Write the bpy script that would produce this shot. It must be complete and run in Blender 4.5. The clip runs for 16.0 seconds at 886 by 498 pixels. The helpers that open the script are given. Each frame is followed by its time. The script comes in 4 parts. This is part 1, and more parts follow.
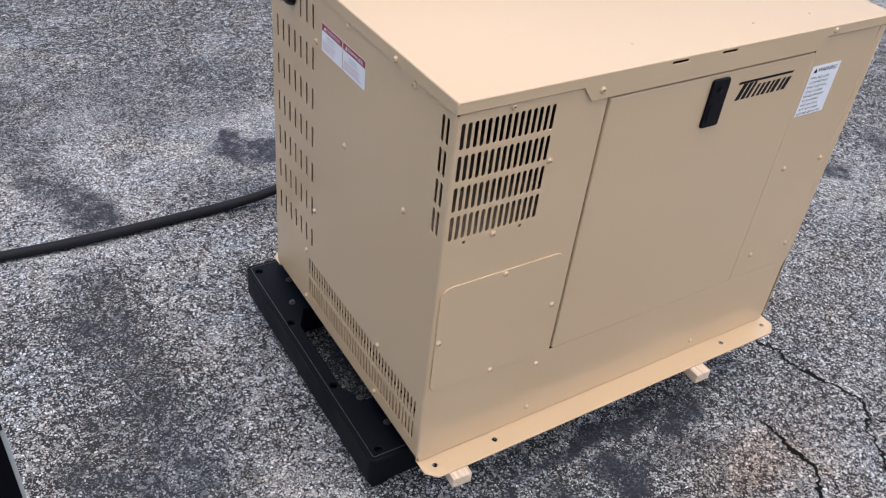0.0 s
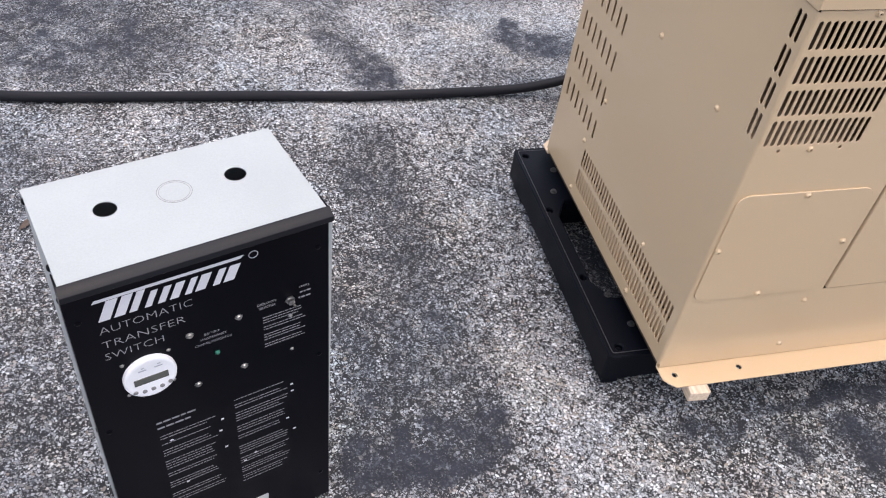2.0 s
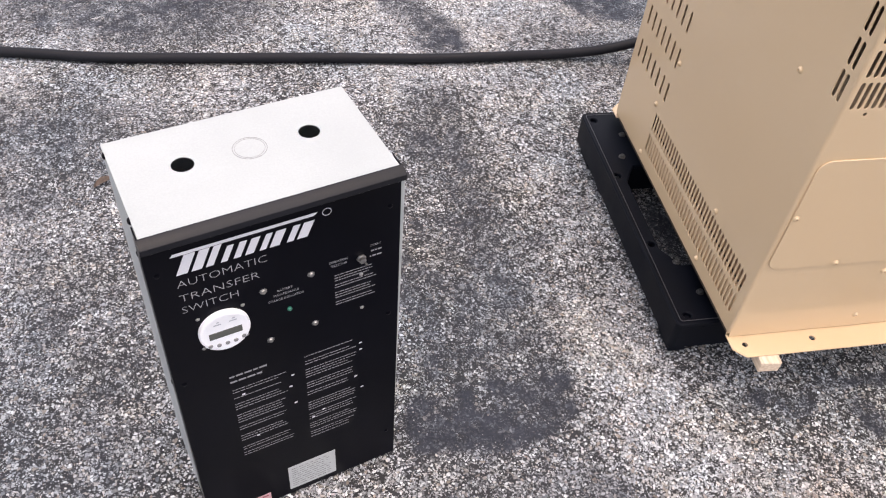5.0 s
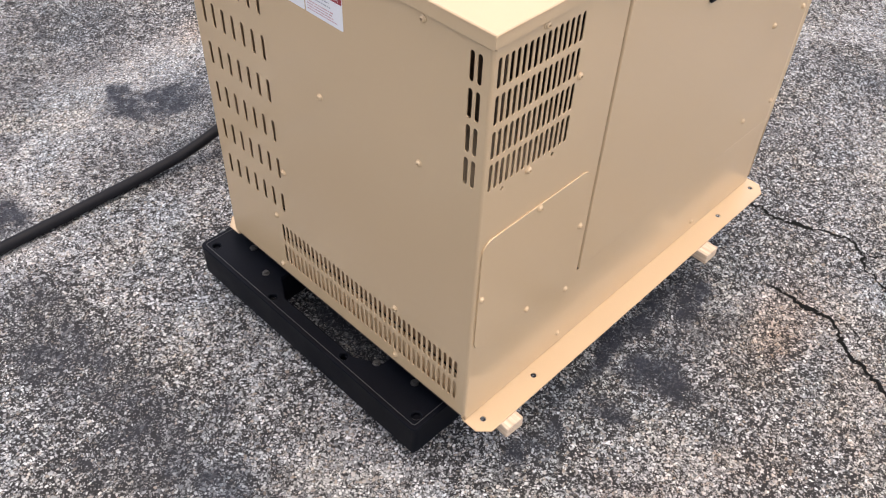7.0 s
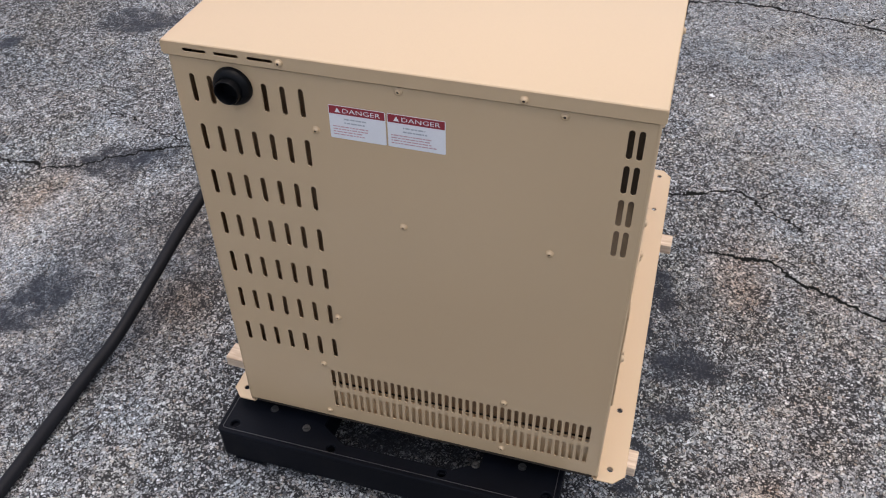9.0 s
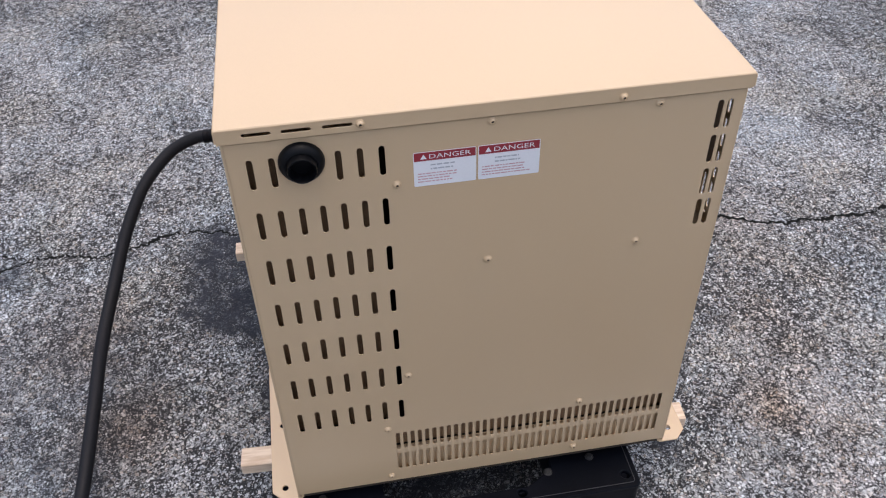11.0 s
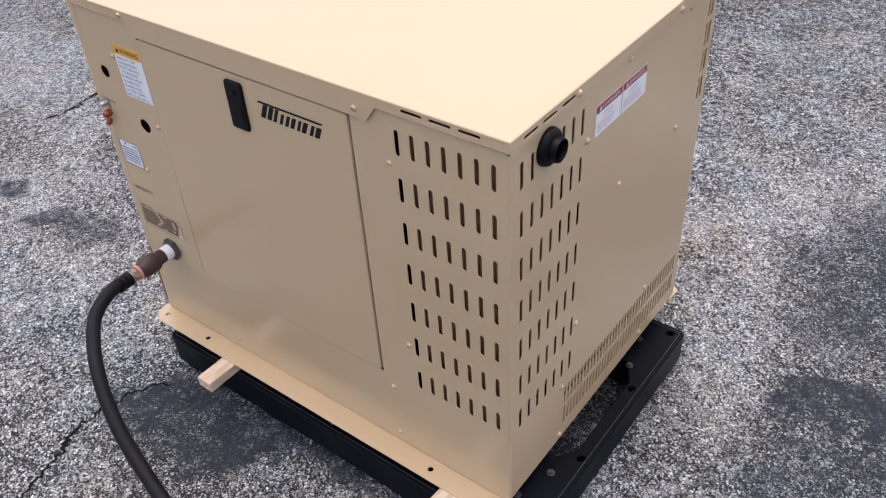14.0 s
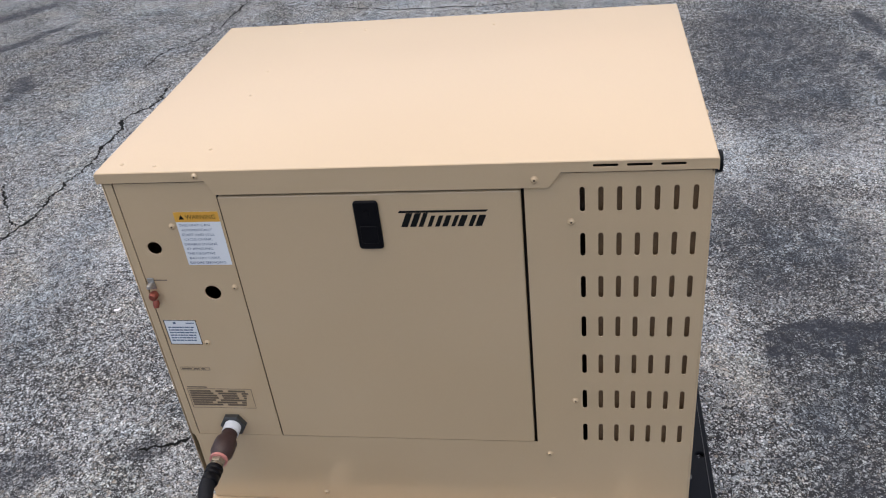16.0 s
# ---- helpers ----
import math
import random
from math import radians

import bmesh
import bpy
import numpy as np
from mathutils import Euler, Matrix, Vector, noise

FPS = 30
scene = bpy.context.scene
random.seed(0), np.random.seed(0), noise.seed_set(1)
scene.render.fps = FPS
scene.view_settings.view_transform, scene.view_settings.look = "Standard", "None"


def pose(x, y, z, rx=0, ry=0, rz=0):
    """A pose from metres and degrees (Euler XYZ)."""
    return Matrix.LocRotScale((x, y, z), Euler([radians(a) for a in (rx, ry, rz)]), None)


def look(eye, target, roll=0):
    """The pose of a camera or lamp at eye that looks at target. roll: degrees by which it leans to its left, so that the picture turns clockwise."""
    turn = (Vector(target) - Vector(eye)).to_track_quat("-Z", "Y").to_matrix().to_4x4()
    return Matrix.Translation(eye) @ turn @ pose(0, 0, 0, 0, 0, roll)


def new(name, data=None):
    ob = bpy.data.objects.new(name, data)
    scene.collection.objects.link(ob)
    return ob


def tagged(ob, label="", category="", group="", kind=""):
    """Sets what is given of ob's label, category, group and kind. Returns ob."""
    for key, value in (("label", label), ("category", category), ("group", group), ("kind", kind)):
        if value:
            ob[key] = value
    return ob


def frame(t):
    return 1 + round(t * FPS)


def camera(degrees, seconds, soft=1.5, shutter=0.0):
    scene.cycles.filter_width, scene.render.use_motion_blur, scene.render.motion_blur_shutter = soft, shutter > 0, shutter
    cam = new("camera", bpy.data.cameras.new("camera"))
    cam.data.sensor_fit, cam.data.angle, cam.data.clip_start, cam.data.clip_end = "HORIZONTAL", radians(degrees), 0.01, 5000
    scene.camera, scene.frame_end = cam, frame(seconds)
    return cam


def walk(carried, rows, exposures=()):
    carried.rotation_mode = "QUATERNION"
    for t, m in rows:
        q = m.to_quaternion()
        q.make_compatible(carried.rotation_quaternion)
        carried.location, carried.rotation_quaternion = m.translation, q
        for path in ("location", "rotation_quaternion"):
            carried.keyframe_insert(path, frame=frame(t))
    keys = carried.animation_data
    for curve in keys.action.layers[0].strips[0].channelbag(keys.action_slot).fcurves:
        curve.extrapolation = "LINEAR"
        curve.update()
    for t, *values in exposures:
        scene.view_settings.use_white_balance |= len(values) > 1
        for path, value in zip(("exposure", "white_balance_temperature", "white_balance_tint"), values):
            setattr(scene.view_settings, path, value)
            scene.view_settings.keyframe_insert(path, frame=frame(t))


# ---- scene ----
SKY, SUN, SUN_TO = 0.145, 1.1, (-0.5, 0.8, 0)
cam = camera(54.0, 16.0, 1.1)
PATH = [
    (0, (-0.62, -0.87, 1.47), (0.303, 0.426, 0.259), 6.9),
    (0.5, (-0.656, -0.862, 1.449), (0.177, 0.456, 0.197), 8.0),
    (1, (-0.707, -0.864, 1.43), (0.028, 0.479, 0.143), 8.7),
    (1.5, (-0.752, -0.867, 1.409), (-0.136, 0.497, 0.082), 9.1),
    (2, (-0.781, -0.875, 1.39), (-0.288, 0.491, 0.015), 9.2),
    (2.5, (-0.799, -0.881, 1.375), (-0.39, 0.471, -0.04), 9.3),
    (3, (-0.808, -0.886, 1.37), (-0.45, 0.453, -0.072), 9.1),
    (3.2, (-0.812, -0.884, 1.367), (-0.466, 0.452, -0.081), 9.1),
    (5.3, (-0.795, -0.866, 1.379), (-0.411, 0.476, -0.054), 6.0),
    (5.5, (-0.781, -0.86, 1.39), (-0.316, 0.478, -0.022), 5.6),
    (6, (-0.729, -0.827, 1.417), (0.019, 0.427, 0.049), 4.9),
    (6.5, (-0.69, -0.726, 1.424), (0.262, 0.373, 0.051), 3.7),
    (7, (-0.681, -0.558, 1.428), (0.367, 0.41, 0.026), 2.6),
    (7.5, (-0.731, -0.432, 1.443), (0.428, 0.396, 0.039), 1.8),
    (8, (-0.856, -0.288, 1.444), (0.417, 0.36, 0.044), 0.5),
    (8.5, (-0.929, -0.136, 1.454), (0.427, 0.394, 0.083), -0.0),
    (9, (-0.926, 0.008, 1.472), (0.513, 0.435, 0.15), -0.7),
    (9.2, (-0.927, 0.051, 1.473), (0.541, 0.424, 0.166), -0.6),
    (11.3, (-0.88, 0.636, 1.473), (0.581, 0.281, 0.153), -1.2),
    (11.5, (-0.855, 0.696, 1.47), (0.584, 0.257, 0.152), -1.0),
    (12, (-0.832, 0.877, 1.478), (0.547, 0.247, 0.173), -0.8),
    (12.5, (-0.776, 0.998, 1.465), (0.542, 0.223, 0.176), -0.4),
    (13, (-0.662, 1.125, 1.456), (0.529, 0.161, 0.169), -0.6),
    (13.5, (-0.597, 1.274, 1.471), (0.492, 0.189, 0.192), -2.1),
    (14, (-0.521, 1.462, 1.497), (0.463, 0.253, 0.244), -3.8),
    (14.5, (-0.359, 1.579, 1.494), (0.471, 0.223, 0.281), -4.4),
    (15, (-0.17, 1.718, 1.515), (0.442, 0.231, 0.326), -5.4),
    (15.5, (0.018, 1.844, 1.529), (0.452, 0.272, 0.371), -6.1),
    (16, (0.187, 1.827, 1.522), (0.512, 0.184, 0.428), -6.8),
]
EXPOSURES = [(0, 0.5, 6600, 13), (0.6, 0.64, 6650, 13), (1.5, 0.8, 6700, 14), (3.2, 0.98, 7100, 16), (5.3, 1.06, 7350, 17), (6.1, 1.1, 7400, 16), (7, 0.81, 7400, 15), (7.5, 0.63, 7350, 15), (8.4, 0.55, 7200, 14),
             (9, 0.3, 6900, 13), (11.5, 0.5, 6650, 14), (12.5, 0.56, 6700, 14), (13.8, 0.62, 6800, 15), (14.8, 0.6, 6800, 14), (16, 0.39, 6750, 10)]
walk(cam, [(t, look(eye, target, roll)) for t, eye, target, roll in PATH], EXPOSURES)

# ---- world, sun, exposure ----
world = bpy.data.worlds.new("overcast_sky")
scene.world = world
world.use_nodes = True
wt = world.node_tree
wt.nodes.clear()
w_sky = wt.nodes.new("ShaderNodeTexSky")
w_sky.sky_type = "NISHITA"
w_sky.sun_disc = False
w_sky.sun_elevation, w_sky.sun_rotation = radians(83), radians(148)
w_sky.air_density, w_sky.dust_density, w_sky.ozone_density = 1.0, 4.0, 1.0
w_hsv = wt.nodes.new("ShaderNodeHueSaturation")
w_hsv.inputs["Saturation"].default_value = 0.85
w_bg = wt.nodes.new("ShaderNodeBackground")
w_bg.inputs["Strength"].default_value = SKY
w_out = wt.nodes.new("ShaderNodeOutputWorld")
wt.links.new(w_sky.outputs[0], w_hsv.inputs["Color"])
wt.links.new(w_hsv.outputs[0], w_bg.inputs["Color"])
wt.links.new(w_bg.outputs[0], w_out.inputs["Surface"])
sun_data = bpy.data.lights.new("sun", "SUN")
sun_data.energy, sun_data.angle, sun_data.color = SUN, radians(130), (0.965, 0.985, 1.0)
sun = new("sun", sun_data)
sun.matrix_world = look((0, 0, 8), SUN_TO)


# ---- materials ----
class Nodes:
    """A small builder for node materials."""

    def __init__(self, name):
        self.mat = bpy.data.materials.new(name)
        self.mat.use_nodes = True
        self.tree = self.mat.node_tree
        self.tree.nodes.clear()
        self.out = self.tree.nodes.new("ShaderNodeOutputMaterial")
        self.bsdf = self.tree.nodes.new("ShaderNodeBsdfPrincipled")
        self.tree.links.new(self.bsdf.outputs[0], self.out.inputs[0])

    def node(self, kind, values=(), operation="", feature="", vector_type=""):
        n = self.tree.nodes.new("ShaderNode" + kind)
        if operation:
            n.operation = operation
        if feature:
            n.feature = feature
        if vector_type:
            n.vector_type = vector_type
        for key, value in dict(values).items():
            self.put(n.inputs[key], value)
        return n

    def put(self, socket, value):
        if isinstance(value, bpy.types.NodeSocket):
            self.tree.links.new(value, socket)
        else:
            socket.default_value = value

    def coords(self):
        return self.node("TexCoord").outputs["Object"]

    def noise(self, scale, detail=3.0, rough=0.55, at=None):
        n = self.node("TexNoise", {"Scale": scale, "Detail": detail, "Roughness": rough})
        self.put(n.inputs["Vector"], at if at else self.coords())
        return n.outputs[0]

    def math(self, op, a, b=0.0, clamp=False):
        n = self.node("Math", operation=op)
        n.use_clamp = clamp
        self.put(n.inputs[0], a)
        self.put(n.inputs[1], b)
        return n.outputs[0]

    def span(self, value, a, b, c=0.0, d=1.0, smooth=True):
        n = self.node("MapRange", {"Value": value, "From Min": a, "From Max": b, "To Min": c, "To Max": d})
        n.interpolation_type = "SMOOTHSTEP" if smooth else "LINEAR"
        return n.outputs[0]

    def mix(self, fac, a, b, blend="MIX"):
        n = self.node("Mix")
        n.data_type, n.blend_type = "RGBA", blend
        for key, value in ((0, fac), (6, a), (7, b)):
            self.put(n.inputs[key], (*value, 1) if isinstance(value, tuple) and len(value) == 3 else value)
        return n.outputs[2]

    def bump(self, height, strength, distance):
        n = self.node("Bump", {"Height": height, "Strength": strength, "Distance": distance})
        self.put(self.bsdf.inputs["Normal"], n.outputs[0])

    def set(self, **values):
        for key, value in values.items():
            key = key.replace("_", " ")
            if isinstance(value, tuple) and len(value) == 3:
                value = (*value, 1)
            self.put(self.bsdf.inputs[key], value)
        return self


def plain(name, color, rough=0.5, metal=0.0, grain=400.0, vary=0.12, relief=0.1, depth=0.0004, spec=0.5):
    """A surface with fine grain, broad unevenness and slight relief."""
    m = Nodes(name)
    fine, broad = m.noise(grain, 2.0), m.noise(7.0, 4.0)
    dark = tuple(c * (1 - vary) for c in color)
    light = tuple(min(1.0, c * (1 + vary)) for c in color)
    both = m.math("ADD", m.math("MULTIPLY", fine, 0.4), m.math("MULTIPLY", broad, 0.6))
    m.set(Base_Color=m.mix(m.span(both, 0.3, 0.7), dark, light), Metallic=metal,
          Roughness=m.span(broad, 0.3, 0.7, rough * 0.88, min(1.0, rough * 1.12)), Specular_IOR_Level=spec)
    m.bump(fine, relief, depth)
    return m.mat


TAN = (0.624, 0.456, 0.281)


def painted_steel():
    m = Nodes("tan_powder_coat")
    peel, broad = m.noise(900.0, 2.0), m.noise(2.0, 2.0, 0.4)
    fleck = m.noise(700.0, 2.0)
    both = m.math("ADD", m.math("MULTIPLY", broad, 0.6), m.math("MULTIPLY", fleck, 0.4))
    tone = m.mix(m.span(both, 0.25, 0.75), tuple(c * 0.965 for c in TAN), tuple(c * 1.03 for c in TAN))
    m.set(Base_Color=tone, Roughness=m.span(both, 0.2, 0.8, 0.19, 0.24), Specular_IOR_Level=0.95)
    m.bump(peel, 0.12, 0.0004)
    return m.mat


# dark spots on the pavement, stains and painted shade: x, y, half length, half width, turn, strength
STAINS_AND_SHADE = [
    (0.297, -0.119, 0.036, 0.060, 20, 0.95), (0.425, -0.150, 0.045, 0.085, 12, 0.9), (0.65, -0.085, 0.085, 0.030, 18, 0.85), (0.160, -0.078, 0.050, 0.028, 30, 0.9),
    # spots at y -0.030 and -0.05: shade under the flange, painted on the ground
    (0.715, -0.062, 0.040, 0.040, 0, 0.7), (0.55, -0.14, 0.20, 0.05, -8, 0.35), (0.50, -0.030, 0.30, 0.030, 0, 0.8), (0.10, -0.05, 0.07, 0.03, 0, 0.7),
    # first strip: shade along the other flange, painted on the ground
    (0.50, 0.735, 0.26, 0.030, 0, 0.75), (-0.225, 0.42, 0.030, 0.024, 20, 0.75), (0.66, -1.525, 0.035, 0.045, 10, 1.0), (3.02, -1.95, 0.06, 0.17, 12, 1.0),
    (1.60, 1.90, 0.10, 0.16, 10, 0.8), (1.335, 2.255, 0.055, 0.025, -10, 1.0), (-0.16, 1.47, 0.05, 0.05, 0, 0.45), (-0.13, 1.74, 0.06, 0.04, 0, 0.4),
    (-1.25, 0.15, 0.22, 0.5, 0, 0.4), (2.33, 0.55, 0.05, 0.12, 20, 0.6), (-1.5, 0.75, 0.5, 0.28, 20, 0.45), (-0.62, -1.9, 0.36, 0.85, 0, 0.6),
    (-1.20, 1.52, 0.42, 0.28, -20, 0.72), (-0.40, 1.62, 0.09, 0.20, 15, 0.5), (0.80, 1.50, 0.16, 0.055, 118, 0.55), (1.9, -0.2, 0.12, 0.5, 5, 0.25), (-0.40, -0.50, 0.30, 0.42, 0, 0.55), (0.22, 1.38, 0.15, 0.09, -25, 1.0),
    (0.33, 1.22, 0.40, 0.26, 0, 0.40), (0.10, 1.85, 0.36, 0.30, 0, 0.35), (-0.55, 1.95, 0.40, 0.40, 0, 0.38), (-0.38, 0.92, 0.10, 0.12, 0, 0.4),
    (3.40, -2.68, 0.30, 0.05, 60, 0.9), (3.05, -2.68, 0.16, 0.05, 40, 0.7), (3.72, -3.22, 0.35, 0.08, 50, 0.8), (-1.12, -2.31, 0.05, 0.20, 10, 0.9), (-1.0, -1.80, 0.05, 0.18, 10, 0.8),
    # first spot: shadow inside the pad opening, put into the ground colour
    (0.09, 0.37, 0.11, 0.15, 0, 0.7), (1.98, 0.52, 0.07, 0.05, 0, 0.8), (1.73, 0.54, 0.08, 0.05, 20, 0.8), (1.28, 0.44, 0.07, 0.04, 20, 0.5), (1.60, 0.52, 0.14, 0.08, 10, 0.5),
]
# smears of sealer and spilt oil: outline, strength, softness of the edge
PATCHES = [
    ([(-0.46, 0.85), (-0.322, 0.82), (-0.30, 0.618), (-0.285, 0.445), (-0.275, 0.259), (-0.262, 0.107), (-0.272, -0.032), (-0.33, -0.085), (-0.418, -0.101), (-0.60, -0.075),
      (-0.62, 0.10), (-0.545, 0.312), (-0.495, 0.442), (-0.471, 0.607)], 0.56, 0.075),
    ([(-0.262, 0.06), (-0.272, -0.036), (-0.335, -0.090), (-0.42, -0.104), (-0.60, -0.082), (-0.59, 0.02), (-0.42, 0.05), (-0.33, 0.04)], 0.98, 0.012),
    ([(-0.45, 1.02), (-0.33, 0.93), (-0.31, 0.78), (-0.46, 0.76)], 0.42, 0.07),
    ([(-0.476, 1.475), (-0.409, 1.511), (-0.361, 1.442), (-0.241, 1.297), (-0.235, 1.194), (-0.265, 1.145), (-0.314, 1.157), (-0.368, 1.21), (-0.412, 1.31), (-0.44, 1.38)], 0.66, 0.030),
    ([(-0.40, 1.31), (-0.26, 1.28), (-0.236, 1.194), (-0.265, 1.147), (-0.314, 1.159), (-0.368, 1.212)], 0.95, 0.018),
    ([(0.137, 1.498), (0.178, 1.531), (0.205, 1.50), (0.190, 1.45), (0.215, 1.42), (0.290, 1.385), (0.287, 1.310), (0.225, 1.31), (0.146, 1.375), (0.114, 1.433)], 1.0, 0.022),
    ([(0.975, 0.89), (0.965, 0.84), (0.925, 0.79), (0.855, 0.755), (0.776, 0.691), (0.609, 0.697), (0.50, 0.735), (0.53, 0.80), (0.60, 0.885), (0.72, 0.935), (0.85, 0.922)], 0.92, 0.040),
    ([(0.768, 1.60), (0.835, 1.565), (0.885, 1.480), (0.915, 1.358), (0.865, 1.305), (0.800, 1.375), (0.740, 1.50)], 0.80, 0.045),
]


# stretches where traffic has worn the stones bare: outline, strength
PALE = [
    ([(-0.30, 1.05), (-0.06, 0.95), (-0.06, 0.00), (-0.10, -0.30), (-0.24, -0.30), (-0.24, 0.30)], 0.12),
    ([(-0.75, 0.95), (-0.55, 0.95), (-0.60, 0.45), (-0.70, 0.20), (-0.80, 0.50)], 0.06),
    ([(1.75, 0.35), (2.9, -0.4), (3.3, 0.2), (2.2, 0.9)], 0.10),
]


# rusty brown discoloration: x, y, half length, half width, strength
RUST = [(0.12, -0.32, 0.10, 0.07, 0.8), (0.32, -0.40, 0.16, 0.09, 0.5), (0.75, -0.25, 0.16, 0.10, 0.7), (0.70, -0.48, 0.16, 0.12, 0.5), (0.33, 1.06, 0.12, 0.12, 0.7), (0.60, 1.62, 0.16, 0.08, 0.6),
        (0.05, -0.33, 0.20, 0.14, 0.4), (-0.95, 0.62, 0.12, 0.16, 0.4), (0.62, 1.12, 0.15, 0.12, 0.5)]


def mottled(m, color, at):
    """Rusty, greenish and bluish casts that drift over the pavement."""
    warm = m.span(m.noise(4.3, 4.0, 0.6, at), 0.46, 0.66)
    shift = m.node("Mapping", {"Location": (7.3, 2.9, 0.0)})
    m.put(shift.inputs["Vector"], at)
    cool = m.span(m.noise(3.1, 4.0, 0.6, shift.outputs[0]), 0.46, 0.66)
    darkened = m.node("Attribute")
    darkened.attribute_name = "tar_and_shade"
    warm = m.math("MULTIPLY", warm, m.math("SUBTRACT", 0.5, m.math("MULTIPLY", darkened.outputs["Fac"], 0.6), True))
    color = m.mix(warm, color, (1.08, 1.0, 0.86), "MULTIPLY")
    color = m.mix(m.math("MULTIPLY", cool, 0.8), color, (0.92, 1.0, 1.06), "MULTIPLY")
    rust = m.node("Attribute")
    rust.attribute_name = "rusty"
    return m.mix(rust.outputs["Fac"], color, (0.95, 0.76, 0.62), "MULTIPLY")


def asphalt():
    """Dark binder with small chips of stone in it; the large chips lie on it as pieces of their own."""
    m = Nodes("worn_asphalt")
    at = m.coords()
    warp = m.node("VectorMath", {0: at}, operation="MULTIPLY_ADD")
    small = m.node("TexNoise", {"Vector": at, "Scale": 95.0, "Detail": 4.0})
    m.put(warp.inputs[0], small.outputs["Color"])
    warp.inputs[1].default_value = (0.009, 0.009, 0.0)
    m.put(warp.inputs[2], at)
    at2 = warp.outputs[0]
    darkened, worn = m.node("Attribute"), m.node("Attribute")
    darkened.attribute_name, worn.attribute_name = "tar_and_shade", "worn"
    stain_shade = m.math("MULTIPLY", darkened.outputs["Fac"], m.span(m.noise(38.0, 5.0, 0.7, at), 0.32, 0.54, 0.55, 1.0))
    bare = m.math("ADD", m.math("MULTIPLY", worn.outputs["Fac"], 0.75), m.math("MULTIPLY", m.noise(11.0, 4.0, 0.6, at), 0.25))
    clump = m.noise(42.0, 3.0, 0.65, at)
    bare = m.math("ADD", bare, m.span(clump, 0.34, 0.66, -0.42, 0.42), True)
    bare = m.math("MULTIPLY", bare, m.math("SUBTRACT", 1.0, m.math("MULTIPLY", stain_shade, 0.75)))
    tone, cover, hue = None, None, None
    for scale in (150.0, 240.0, 400.0):
        v = m.node("TexVoronoi", {"Vector": at2, "Scale": scale, "Randomness": 1.0}, feature="F1")
        edge = m.node("TexVoronoi", {"Vector": at2, "Scale": scale, "Randomness": 1.0}, feature="DISTANCE_TO_EDGE").outputs["Distance"]
        part_ = m.node("SeparateColor", {0: v.outputs["Color"]})
        shows = m.math("LESS_THAN", part_.outputs[0], m.span(bare, 0.0, 1.0, 0.16, 0.74, False))
        chip = m.math("MULTIPLY", m.span(edge, 0.05, 0.15), shows)
        pale = m.span(part_.outputs[1], 0.05, 0.98, 0.0, 1.0, False)
        if tone is None:
            tone, cover, hue = pale, chip, part_.outputs[2]
        else:
            tone = m.mix(cover, pale, tone)
            cover = m.math("MAXIMUM", cover, m.math("MULTIPLY", chip, 0.9))
    stone = m.mix(tone, (0.050, 0.052, 0.056), (0.70, 0.73, 0.76))
    stone = m.mix(m.math("MULTIPLY", m.span(hue, 0.70, 1.0), 0.5), stone, (0.40, 0.32, 0.25))
    stone = m.mix(m.math("MULTIPLY", m.span(hue, 0.30, 0.05), 0.40), stone, (0.22, 0.25, 0.29))
    binder = m.mix(m.noise(420.0, 3.0, 0.6, at), (0.008, 0.008, 0.009), (0.046, 0.047, 0.051))
    stone = m.mix(m.math("MULTIPLY", stain_shade, 0.78), stone, (0.040, 0.047, 0.066))
    color = m.mix(cover, binder, stone)
    tar_shade = m.mix(m.noise(160.0, 3.0, 0.6, at), (0.009, 0.011, 0.017), (0.042, 0.048, 0.066))
    color = m.mix(m.math("MULTIPLY", m.math("POWER", stain_shade, 1.4), 0.84), color, tar_shade)
    color = mottled(m, color, at)
    blotch = m.span(m.noise(24.0, 6.0, 0.78, at), 0.30, 0.70, 0.62, 1.40, False)
    color = m.mix(1.0, color, m.node("CombineColor", {0: blotch, 1: blotch, 2: blotch}).outputs[0], "MULTIPLY")
    m.set(Base_Color=color, Roughness=m.span(cover, 0.0, 1.0, 0.92, 0.72, False), Specular_IOR_Level=0.35)
    m.bump(m.math("ADD", m.math("MULTIPLY", cover, m.math("ADD", 0.5, m.math("MULTIPLY", tone, 0.5))), m.math("MULTIPLY", m.noise(300.0, 3.0, 0.6, at), 0.3)), 0.8, 0.0022)
    return m.mat


